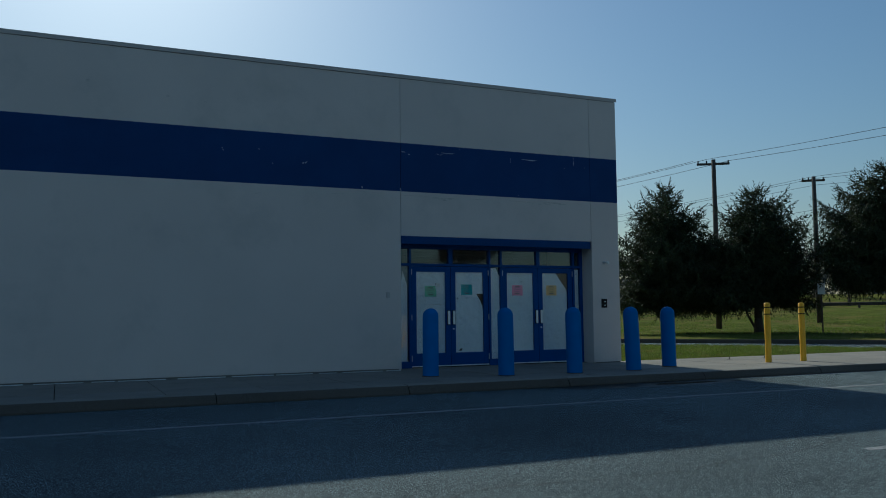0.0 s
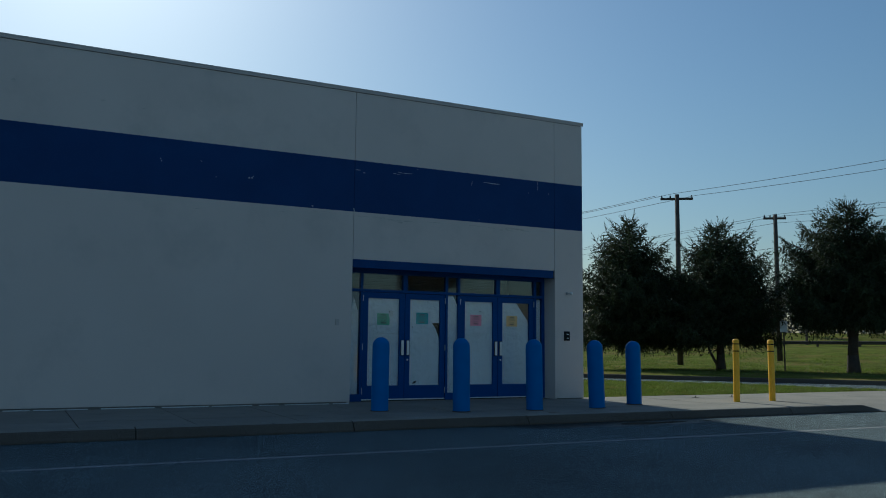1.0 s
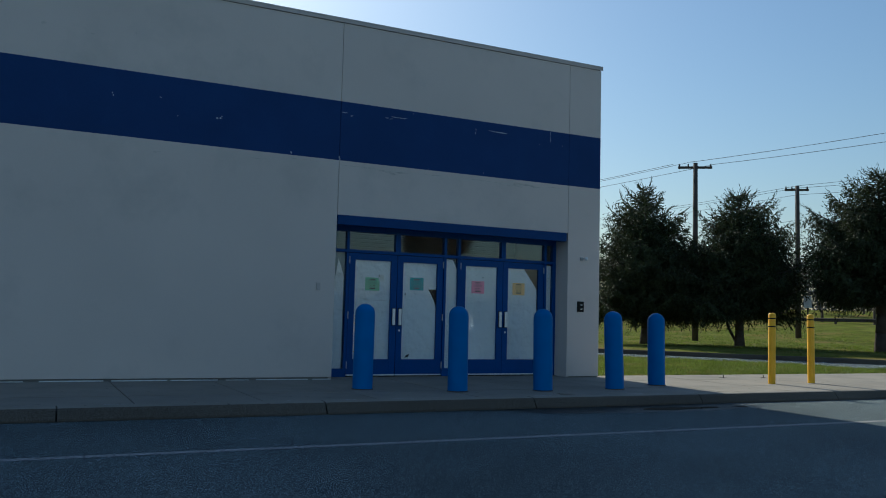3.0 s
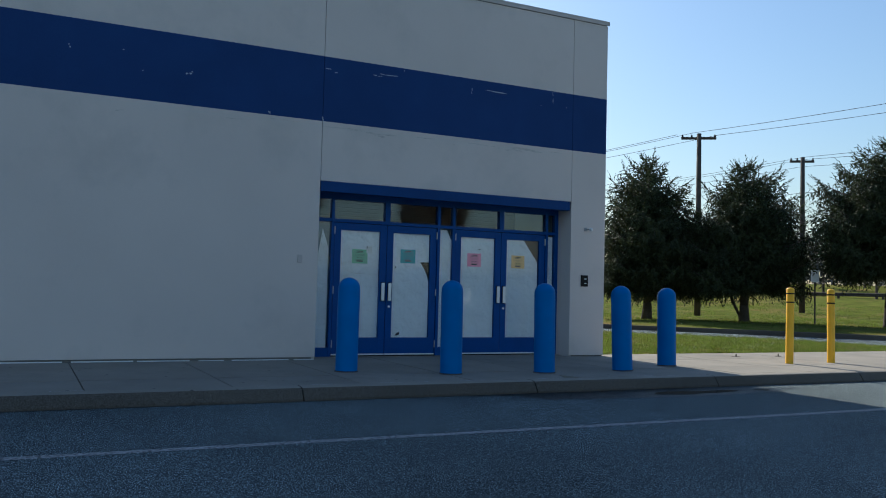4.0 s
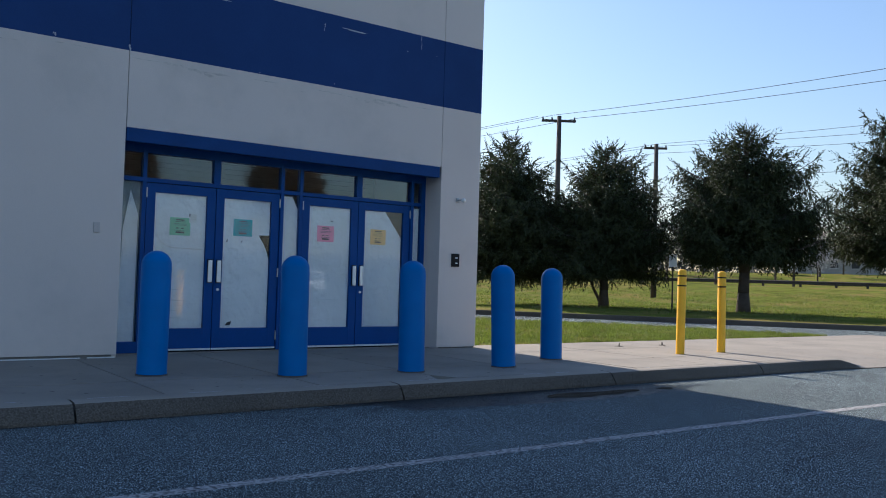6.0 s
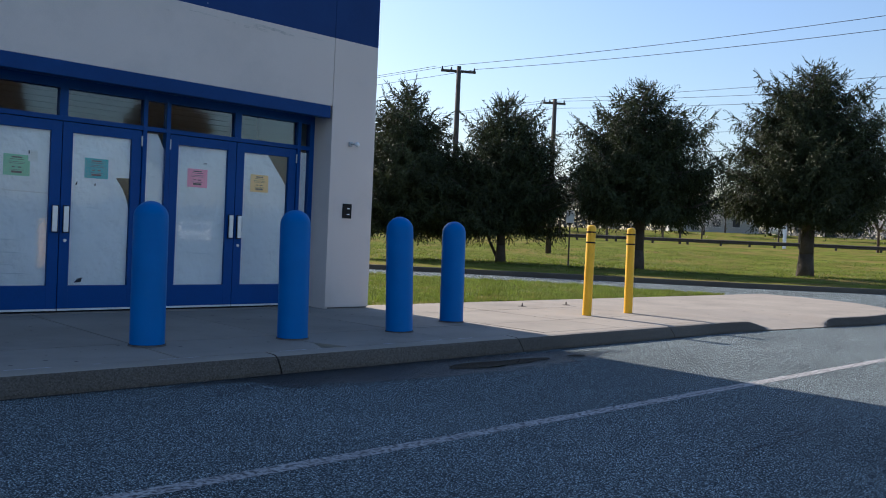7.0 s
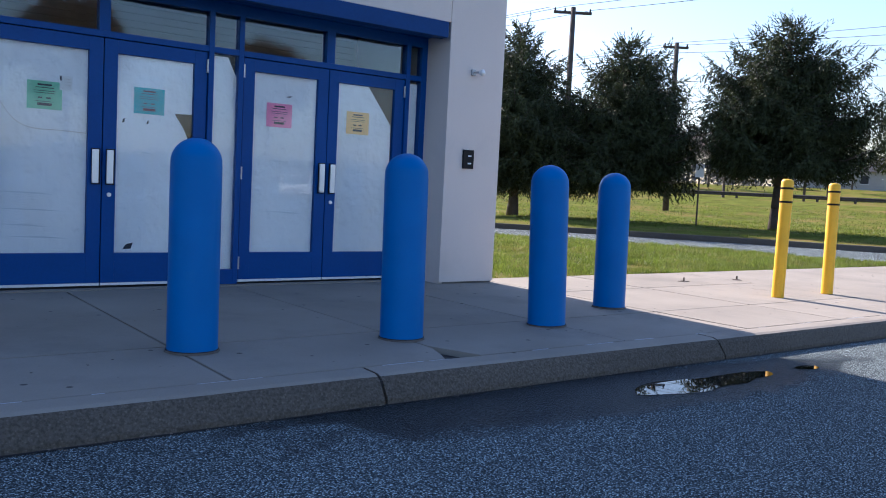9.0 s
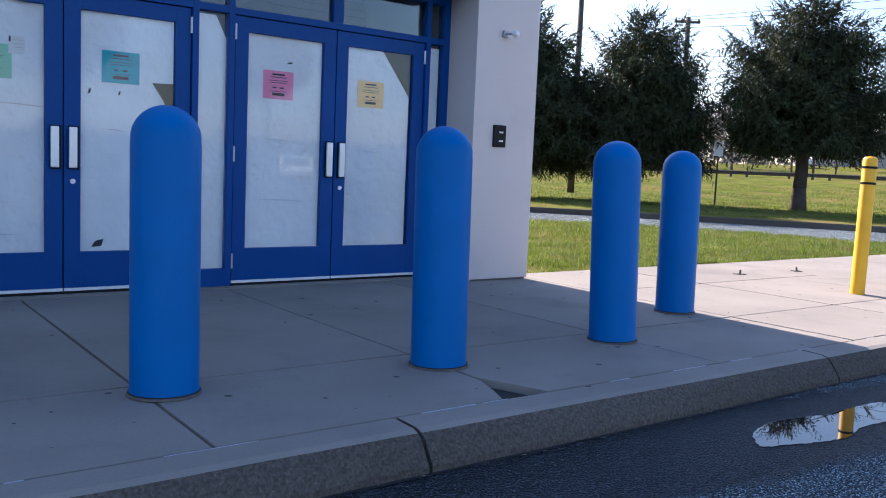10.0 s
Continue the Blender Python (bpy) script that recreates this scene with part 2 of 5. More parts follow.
M = dict(
    stucco=mat("beige_stucco", (0.67, 0.592, 0.537), 0.9, var=0.07, scale=0.5, fine=90, bump=0.35, depth=0.004, stain=((0.50, 0.46, 0.42), 0.9, 0.52, 1.0)),
    band=mat("blue_band_paint", (0.018, 0.050, 0.165), 0.7, spec=0.15, var=0.16, scale=0.8, fine=70, bump=0.3, depth=0.003, stain=((0.02, 0.058, 0.18), 1.6, 0.5, 0.9)),
    scuff=mat("pale_scuff", (0.45, 0.47, 0.5), 0.85, var=0.25, scale=20),
    soot=mat("grey_grime", (0.57, 0.51, 0.46), 0.9, var=0.3, scale=12),
    coping=mat("coping_metal", (0.52, 0.46, 0.42), 0.6, 0.0, var=0.1),
    blue=mat("blue_metal_paint", (0.003, 0.060, 0.245), 0.42, spec=0.2, var=0.12, scale=2.5, fine=40, bump=0.05, stain=((0.005, 0.05, 0.22), 3, 0.55, 0.9)),
    header=mat("dark_blue_paint", (0.006, 0.046, 0.175), 0.55, spec=0.2, var=0.15, scale=2, fine=40, bump=0.06),
    bollard=mat("blue_plastic", (0.001, 0.140, 0.43), 0.45, spec=0.2, var=0.10, scale=4, fine=150, bump=0.08, depth=0.001, stain=((0.006, 0.145, 0.40), 7, 0.6, 0.85), random_tint=0.05),
    yellow=mat("yellow_plastic", (0.86, 0.46, 0.006), 0.5, var=0.1, scale=6, fine=120, bump=0.06, stain=((0.55, 0.36, 0.03), 9, 0.62, 0.85)),
    black=mat("black_tape", (0.008, 0.008, 0.009), 0.5, spec=0.2, var=0.2),
    # brown speckled aggregate; some of the kerb faces' shade is in this colour too
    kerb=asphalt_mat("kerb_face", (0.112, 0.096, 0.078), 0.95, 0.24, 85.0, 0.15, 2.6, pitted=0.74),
    walk=mat("concrete_walk", (0.268, 0.241, 0.204), 0.9, var=0.16, scale=1.1, fine=130, bump=0.35, depth=0.003, stain=((0.17, 0.16, 0.145), 1.6, 0.50, 0.95), random_tint=0.06, spots=4.2, spec=0.2),
    asphalt=asphalt_mat("asphalt", (0.052, 0.064, 0.069), 0.9, spec=0.06, gain=11.5, cell=115.0, pitted=0.2, wet=(((11.75, 14.25, 0), (2.2, 0.40)), ((10.12, 14.36, 0), (0.55, 0.30)), ((10.9, 14.52, 0), (1.9, 0.15)))),
    road=asphalt_mat("road_asphalt", (0.11, 0.11, 0.11), chip=0.5),
    line=mat("worn_line_paint", (0.37, 0.37, 0.36), 0.8, var=0.3, scale=5, fine=60, bump=0.7, depth=0.006, spec=0.2, stain=((0.07, 0.07, 0.072), 34, 0.45, 0.60)),
    crack=mat("crack_filler", (0.012, 0.012, 0.013), 0.8),
    grass=mat("grass", (0.106, 0.122, 0.020), 1.0, spec=0.02, var=0.6, scale=0.9, fine=7, bump=0.9, depth=0.03, stain=((0.19, 0.14, 0.05), 0.3, 0.47, 0.68)),
    blade=leafy(mat("grass_blades", (0.135, 0.182, 0.022), 0.6, var=0.4, scale=1.0, bump=0, island=0.45, stain=((0.24, 0.20, 0.07), 1.5, 0.52, 0.75)), 0.45),
    needle=leafy(mat("spruce_needles", (0.046, 0.057, 0.025), 0.6, var=0.45, scale=0.9, bump=0, island=0.5, spec=0.2), 0.15),
    bark=mat("bark", (0.09, 0.07, 0.055), 0.95, var=0.4, scale=5, fine=30, bump=1.0, depth=0.03),
    twig=mat("bare_twigs", (0.17, 0.145, 0.12), 0.9, var=0.3, bump=0, island=0.3),
    blossom=mat("blossom", (0.62, 0.58, 0.56), 0.8, var=0.2, bump=0, island=0.25),
    buds=mat("brown_buds", (0.125, 0.098, 0.072), 0.85, var=0.3, bump=0, island=0.4),
    budding=mat("budding_leaves", (0.15, 0.165, 0.07), 0.8, var=0.3, bump=0, island=0.4),
    pole=mat("weathered_pole", (0.075, 0.06, 0.05), 0.9, var=0.3, scale=4, fine=40, bump=0.6),
    steel=mat("galvanised_steel", (0.45, 0.46, 0.47), 0.42, 0.8, var=0.15, scale=5),
    alu=mat("brushed_aluminium", (0.78, 0.78, 0.77), 0.38, 0.55, var=0.06, bump=0.02),
    paper=mat("white_paper", (0.89, 0.90, 0.91), 0.75, var=0.09, scale=1.4, fine=6, bump=0.9, depth=0.05, random_tint=0.045),
    film=mat("frosted_film", (0.27, 0.31, 0.32), 0.8, var=0.25, scale=2.5, fine=40, bump=0.4, depth=0.01),
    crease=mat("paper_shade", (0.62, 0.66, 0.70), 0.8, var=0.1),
    green=mat("green_notice", (0.22, 0.60, 0.40), 0.8, var=0.06),
    teal=mat("teal_notice", (0.010, 0.43, 0.48), 0.8, var=0.06),
    pink=mat("pink_notice", (0.97, 0.34, 0.52), 0.8, var=0.06),
    amber=mat("pale_orange_notice", (0.96, 0.62, 0.27), 0.8, var=0.06),
    ink=mat("ink", (0.04, 0.045, 0.06), 0.7, var=0.1),
    white=mat("white_enamel", (0.78, 0.78, 0.76), 0.5, var=0.08),
    dark=mat("dark_interior", (0.05, 0.05, 0.055), 0.8, var=0.2),
    brick=mat("red_brick", (0.26, 0.075, 0.05), 0.9, var=0.2, scale=2, fine=12),
    roof=mat("dark_shingle", (0.06, 0.058, 0.06), 0.9, var=0.25),
    inner=mat("grey_inner_wall", (0.12, 0.20, 0.25), 0.9, var=0.3),
    brown=mat("brown_card", (0.016, 0.013, 0.012), 0.9, var=0.2),
    siding=mat("pale_siding", (0.42, 0.41, 0.39), 0.8, var=0.1),
    glass=glass_mat("clear_glass", (0.97, 0.98, 0.985), 0.012, 1.42),
    transom=glass_mat("transom_glass", (0.78, 0.87, 0.90), 0.02, 1.62),
    water=mat("puddle_water", (0.018, 0.017, 0.016), 0.015, var=0.1, bump=0, spec=0.4),
    foot_ring=mat("rusty_grout", (0.13, 0.11, 0.092), 0.9, var=0.35, scale=14, fine=60, bump=0.5),
    joint=mat("grey_joint", (0.20, 0.19, 0.175), 0.95, var=0.2),
    sealant=mat("dark_joint", (0.032, 0.029, 0.026), 0.95, var=0.3),
)

# ---- mesh helpers ----


def box(bm, x0, x1, y0, y1, z0, z1, bevel=0.0):
    m = Matrix.Translation(((x0 + x1) / 2, (y0 + y1) / 2, (z0 + z1) / 2)) @ Matrix.Diagonal((x1 - x0, y1 - y0, z1 - z0, 1))
    r = bmesh.ops.create_cube(bm, size=1, matrix=m)
    if bevel:
        edges = list({e for v in r["verts"] for e in v.link_edges})
        bmesh.ops.bevel(bm, geom=edges, offset=bevel, segments=2, affect="EDGES", profile=0.6)
    return bm


def boxes(*rows, bevel=0.0):
    bm = bmesh.new()
    for r in rows:
        box(bm, *r, bevel=bevel)
    return bm


def rod(bm, a, b, r0, r1=None, sides=8, caps=True):
    a, b = Vector(a), Vector(b)
    q = (b - a).to_track_quat("Z", "Y").to_matrix().to_4x4()
    m = Matrix.Translation((a + b) / 2) @ q
    bmesh.ops.create_cone(bm, cap_ends=caps, segments=sides, radius1=r0, radius2=r0 if r1 is None else r1, depth=(b - a).length, matrix=m)
    return bm


def lathe(profile, sides=32):
    """A solid of revolution about z from (radius, height) pairs."""
    bm = bmesh.new()
    rings = []
    for r, z in profile:
        if r < 1e-6:
            rings.append([bm.verts.new((0, 0, z))])
        else:
            rings.append([bm.verts.new((r * math.cos(2 * math.pi * i / sides), r * math.sin(2 * math.pi * i / sides), z)) for i in range(sides)])
    for a, b in zip(rings, rings[1:]):
        for i in range(sides):
            j = (i + 1) % sides
            if len(a) == 1:
                bm.faces.new((a[0], b[j], b[i])[::-1])
            elif len(b) == 1:
                bm.faces.new((a[i], a[j], b[0]))
            else:
                bm.faces.new((a[i], a[j], b[j], b[i]))
    return bm


def slab(outline, z0, z1, bevel=0.0):
    """A flat slab from a plan outline."""
    bm = bmesh.new()
    low = [bm.verts.new((x, y, z0)) for x, y in outline]
    top = [bm.verts.new((x, y, z1)) for x, y in outline]
    f = bm.faces.new(top)
    bm.faces.new(low[::-1])
    n = len(outline)
    for i in range(n):
        bm.faces.new((low[i], low[(i + 1) % n], top[(i + 1) % n], top[i]))
    bmesh.ops.recalc_face_normals(bm, faces=bm.faces)
    if bevel:
        bmesh.ops.bevel(bm, geom=list(f.edges), offset=bevel, segments=2, affect="EDGES")
    return bm


def sheet(outline, z):
    bm = bmesh.new()
    f = bm.faces.new([bm.verts.new((x, y, z)) for x, y in outline])
    f.normal_update()
    if f.normal.z < 0:
        f.normal_flip()
    return bm


def mesh_of(name, bm, material, smooth=False):
    me = bpy.data.meshes.new(name)
    if smooth:
        for f in bm.faces:
            f.smooth = True
    bm.to_mesh(me)
    bm.free()
    me.materials.append(material)
    return me


def thing(name, bm, material, label="", category="", group="", kind="", smooth=False):
    return tagged(new(name, mesh_of(name, bm, material, smooth)), label, category, group, kind)


def group_thing(name, at, label, category, group="", kind=""):
    e = new(name)
    e.location = at
    return tagged(e, label, category, group, kind)


def part(name, bm, material, parent, label="", smooth=False, kind=""):
    """One mesh under a thing or a part; the bmesh is in the parent's own axes."""
    ob = new(name, mesh_of(name, bm, material, smooth))
    ob.parent = parent
    return tagged(ob, label, kind=kind)


def tri_mesh(name, verts, faces, material):
    me = bpy.data.meshes.new(name)
    me.from_pydata(verts, [], faces)
    me.materials.append(material)
    me.update()
    return me


# ---- ground ----
WALK_Z = 0.15
KERB_Y, WALL_Y, CORNER_X, ROOF_Z = 14.70, 18.08, 13.63, 6.25
FAR_KERB = [(-60, 136), (0, 61), (14, 44.0), (20.5, 36.2), (24.4, 31.4), (27.0, 28.2), (28.7, 25.9), (30.3, 23.5), (32.3, 20.8), (35.6, 17.9), (44, 13.4), (60, 7.6), (100, -2), (220, -20)]
GRASS_EDGE = [(-60, 128), (0, 52.5), (12, 38.4), (17, 31.4), (20.7, 26.6), (22.6, 24.3), (23.7, 22.4), (24.3, 20.6), (24.6, 18.4)]


def beyond(x, y):
    """Metres past the far kerb, across it."""
    best = 1e9
    sign = 1
    for (ax, ay), (bx, by) in zip(FAR_KERB, FAR_KERB[1:]):
        dx, dy = bx - ax, by - ay
        t = max(0, min(1, ((x - ax) * dx + (y - ay) * dy) / (dx * dx + dy * dy)))
        d = math.hypot(x - ax - t * dx, y - ay - t * dy)
        if d < best:
            best, sign = d, 1 if dx * (y - ay) - dy * (x - ax) > 0 else -1
    return best * sign


def ground_z(x, y):
    d = beyond(x, y)
    if d < 4.5:
        return -0.06
    return bank_z(x, y, d)


def bank_z(x, y, d):
    """Height of the grass beyond the far kerb."""
    r = math.hypot(x - 6, y - 8)
    k = max(0.0, min(1.0, (r - 48) / 27)) * min(1.0, d / 8)
    far = max(0.0, min(1.0, (r - 97) / 48)) * min(1.0, d / 30)
    z = 0.13 + 0.09 * min(1.0, d / 6) + 1.30 * k * k * (3 - 2 * k) + 2.5 * far * far * (3 - 2 * far)
    return z + 0.05 * noise.noise((x * 0.2, y * 0.2, 0)) * min(1, d / 3)


def grid_sheet(xs, ys, height):
    bm = bmesh.new()
    v = [[bm.verts.new((x, y, height(x, y))) for x in xs] for y in ys]
    for j in range(len(ys) - 1):
        for i in range(len(xs) - 1):
            bm.faces.new((v[j][i], v[j][i + 1], v[j + 1][i + 1], v[j + 1][i]))
    return bm


gx = [-3000, -600, -200, -80] + [-40 + 2 * i for i in range(0, 71)] + [110, 130, 170, 260, 600, 3000]
gy = [-3000, -600, -150, -40, 0, 10] + [14 + 2 * i for i in range(0, 61)] + [145, 170, 220, 320, 700, 3000]
tagged(thing("ground", grid_sheet(gx, gy, ground_z), M["grass"], smooth=True), "mown spring lawn rising to a low bank", "ground", kind="structure")

lot = [(-300, -300), (300, -300), (300, -30), (220, -20.2)] + [(x, y) for x, y in FAR_KERB[-2::-1]] + [(x - 40, y) for x, y in ((-60, 140), (-60, 20))] + [(-300, 20)]
tagged(thing("road", sheet(lot, 0.0), M["asphalt"]), "worn grey asphalt of a car park and its drive", "asphalt", kind="structure")


def strip(points, width, z0, z1, bevel=0.015, side=1):
    """A kerb that follows a line of plan points, on its outer side."""
    bm = bmesh.new()
    prev = None
    for i, (x, y) in enumerate(points):
        a = points[max(i - 1, 0)]
        b = points[min(i + 1, len(points) - 1)]
        d = Vector((b[0] - a[0], b[1] - a[1])).normalized()
        nx, ny = -d.y * side, d.x * side
        ring = [bm.verts.new(p) for p in ((x, y, z0), (x + nx * 0.02, y + ny * 0.02, z1 - bevel), (x + nx * (0.02 + bevel), y + ny * (0.02 + bevel), z1), (x + nx * width, y + ny * width, z1), (x + nx * width, y + ny * width, z0))]
        if prev:
            for k in range(4):
                bm.faces.new((prev[k], prev[k + 1], ring[k + 1], ring[k]))
        prev = ring
    bmesh.ops.recalc_face_normals(bm, faces=bm.faces)
    return bm


def smooth_line(points, n=6):
    out = []
    for i in range(len(points) - 1):
        p0, p1, p2, p3 = (Vector(points[max(0, min(len(points) - 1, i + k))]) for k in (-1, 0, 1, 2))
        for j in range(n):
            t = j / n
            q = 0.5 * (2 * p1 + (p2 - p0) * t + (2 * p0 - 5 * p1 + 4 * p2 - p3) * t * t + (3 * p1 - p0 - 3 * p2 + p3) * t ** 3)
            out.append((q.x, q.y))
    return out + [tuple(points[-1])]




def verge_sheet():
    """Grass from the back of the far kerb to the open ground."""
    line = smooth_line(FAR_KERB[1:-1], 8)
    bm = bmesh.new()
    prev = None
    for i, (x, y) in enumerate(line):
        a, b = line[max(i - 1, 0)], line[min(i + 1, len(line) - 1)]
        d = Vector((b[0] - a[0], b[1] - a[1])).normalized()
        ring = []
        for q in (0.15, 0.6, 1.4, 2.6, 4.0, 5.5, 7.6):
            px, py = x - d.y * q, y + d.x * q
            ring.append(bm.verts.new((px, py, bank_z(px, py, q) + (0.015 if q < 7 else -0.03))))
        if prev:
            for k in range(6):
                bm.faces.new((prev[k], ring[k], ring[k + 1], prev[k + 1]))
        prev = ring
    bmesh.ops.recalc_face_normals(bm, faces=bm.faces)
    return bm


tagged(thing("verge", verge_sheet(), M["grass"], smooth=True), "grass verge behind the far kerb", "grass", kind="structure")
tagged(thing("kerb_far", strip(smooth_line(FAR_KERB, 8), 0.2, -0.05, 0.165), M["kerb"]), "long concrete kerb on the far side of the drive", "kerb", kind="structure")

lawn_line = smooth_line(GRASS_EDGE, 5)
lawn = [(CORNER_X + 0.02, 18.42), (24.6, 18.42)] + lawn_line[::-1] + [(CORNER_X + 0.02, 130)]
tagged(thing("lawn", slab(lawn, -0.05, 0.12), M["grass"]), "strip of patchy green lawn beside the building", "lawn", kind="structure")

# ---- building ----
X0, X1 = 8.22, 12.90              # the entrance opening
OPEN_Z = 2.90
WEST, NORTH = -26.0, 52.0
wall = tagged(thing("wall_south", boxes((WEST, X0 - 0.052, WALL_Y + 0.03, WALL_Y + 0.35, 0, ROOF_Z), (X1 + 0.052, CORNER_X - 0.004, WALL_Y + 0.03, WALL_Y + 0.35, 0, ROOF_Z), (X0 - 0.052, X1 + 0.052, WALL_Y + 0.03, WALL_Y + 0.35, OPEN_Z, ROOF_Z)), M["joint"]), "beige stuccoed shop wall with a blue band", "wall", kind="structure")
BAND0, BAND1 = 3.82, 4.835
G = 0.004
for x0, x1, z0 in ((WEST, X0 - G, 0.19), (X0 + G, X1 - G - 0.015, OPEN_Z), (X1 + G - 0.015, CORNER_X, 0.17)):
    part("panel", boxes((x0, x1, WALL_Y, WALL_Y + 0.028, z0, BAND0), bevel=0.003), M["stucco"], wall)
    part("panel", boxes((x0, x1, WALL_Y, WALL_Y + 0.028, BAND1, ROOF_Z - 0.055), bevel=0.003), M["stucco"], wall)
    part("band", boxes((x0, x1, WALL_Y + 0.001, WALL_Y + 0.028, BAND0, BAND1)), M["band"], wall, "dark blue painted band with pale scuffs")
part("coping", boxes((WEST, CORNER_X + 0.03, WALL_Y - 0.02, WALL_Y + 0.38, ROOF_Z, ROOF_Z + 0.03), (WEST, CORNER_X + 0.03, WALL_Y - 0.02, WALL_Y - 0.008, ROOF_Z - 0.05, ROOF_Z), bevel=0.003), M["coping"], wall, "thin metal coping")
part("reveal", boxes((X0 - 0.05, X0, WALL_Y + 0.029, 18.62, 0.1, OPEN_Z), (X1, X1 + 0.05, WALL_Y + 0.029, 18.62, 0.1, OPEN_Z)), M["stucco"], wall)
part("soffit", boxes((X0, X1, WALL_Y + 0.12, 18.66, 2.78, OPEN_Z)), M["blue"], wall)
part("header", boxes((X0 + 0.005, X1 - 0.055, WALL_Y - 0.015, WALL_Y + 0.12, 2.735, OPEN_Z - 0.004), bevel=0.006), M["header"], wall, "dark blue metal header over the entrance")
tagged(thing("wall_east", boxes((CORNER_X - 0.3, CORNER_X, WALL_Y + 0.36, NORTH, 0, ROOF_Z)), M["stucco"]), "beige stuccoed side wall", "wall", kind="structure")
tagged(thing("wall_west", boxes((WEST, WEST + 0.3, WALL_Y + 0.36, NORTH, 0, ROOF_Z)), M["stucco"]), "beige stuccoed side wall", "wall", kind="structure")
tagged(thing("wall_north", boxes((WEST + 0.3, CORNER_X - 0.3, NORTH - 0.3, NORTH, 0, ROOF_Z)), M["stucco"]), "beige stuccoed back wall", "wall", kind="structure")
tagged(thing("roof", boxes((WEST + 0.3, CORNER_X - 0.3, WALL_Y + 0.36, NORTH - 0.3, 5.6, 5.8)), M["roof"]), "flat dark roof behind a parapet", "roof", kind="structure")
tagged(thing("floor", boxes((WEST + 0.3, CORNER_X - 0.3, 18.7, NORTH - 0.3, 0.05, 0.17)), M["dark"]), "dark indoor floor behind the doors", "floor", kind="structure")
tagged(thing("wall_inner", boxes((X0 - 2, X1 + 0.35, 20.6, 20.7, 0.17, 5.6)), M["inner"]), "grey inner wall of the empty vestibule", "wall", kind="structure")

inner = bpy.data.objects["wall_inner"]
first_board = part("board", boxes((X0 - 1.9, X1 + 0.3, 20.575, 20.598, 0, 0.066), bevel=0.004), M["inner"], inner)
first_board.location = (0, 0, 2.45)
for i in range(1, 26):
    b = new("board", first_board.data)
    b.parent = inner
    b.location = (0, 0.004 * (i % 3 - 1), 2.45 + 0.078 * i)

# ---- entrance ----
DY0, DY1 = 18.50, 18.60
LEAF = 0.915
MEET = (9.535, 11.715)
LEAF_Z0, LEAF_Z1 = 0.20, 2.305
TR0, TR1 = 2.365, 2.675
frame_ob = tagged(new("door_frame"), "blue metal storefront frame with transoms and sidelights", "door frame", kind="structure")
posts = [X0, X0 + 0.05], [MEET[0] - LEAF - 0.055, MEET[0] - LEAF - 0.005], [MEET[0] + LEAF + 0.005, MEET[0] + LEAF + 0.055], [MEET[1] - LEAF - 0.055, MEET[1] - LEAF - 0.005], [MEET[1] + LEAF + 0.005, MEET[1] + LEAF + 0.055], [X1 - 0.07, X1]
for a, b in posts:
    part("mullion", boxes((a, b, DY0, DY1, 0.16, 2.78), bevel=0.004), M["blue"], frame_ob)
spans = [(posts[i][1], posts[i + 1][0]) for i in range(5)]
for i, (a, b) in enumerate(spans):
    part("transom_bar", boxes((a, b, DY0 + 0.002, DY1 - 0.002, LEAF_Z1 + 0.006, TR0), bevel=0.003), M["blue"], frame_ob)
    part("head", boxes((a, b, DY0 + 0.002, DY1 - 0.002, TR1, 2.779)), M["blue"], frame_ob)
    cells = [(a, b)]
    if i in (1, 3):
        c = MEET[i // 2]
        cells = [(a, c - 0.045), (c + 0.045, b)]
        part("mullion", boxes((c - 0.045, c + 0.045, DY0 + 0.001, DY1 - 0.001, TR0, TR1)), M["blue"], frame_ob)
    else:
        part("sill", boxes((a, b, DY0 + 0.002, DY1 - 0.002, 0.16, 0.30)), M["blue"], frame_ob)
        pane = part("pane", boxes((a, b, 18.545, 18.551, 0.30, LEAF_Z1 + 0.006)), M["glass"], frame_ob)
        pane.visible_shadow = False
    for p, q in cells:
        pane = part("pane", boxes((p, q, 18.545, 18.551, TR0, TR1)), M["transom"], frame_ob)
        pane.visible_shadow = False

# added black box: the dark gap below the door sweeps as solid colour
part("threshold", boxes((X0 + 0.05, X1 - 0.07, 18.512, 18.60, 0.150, 0.1765)), M["black"], frame_ob, "black strip standing in for the dark gap under the doors")


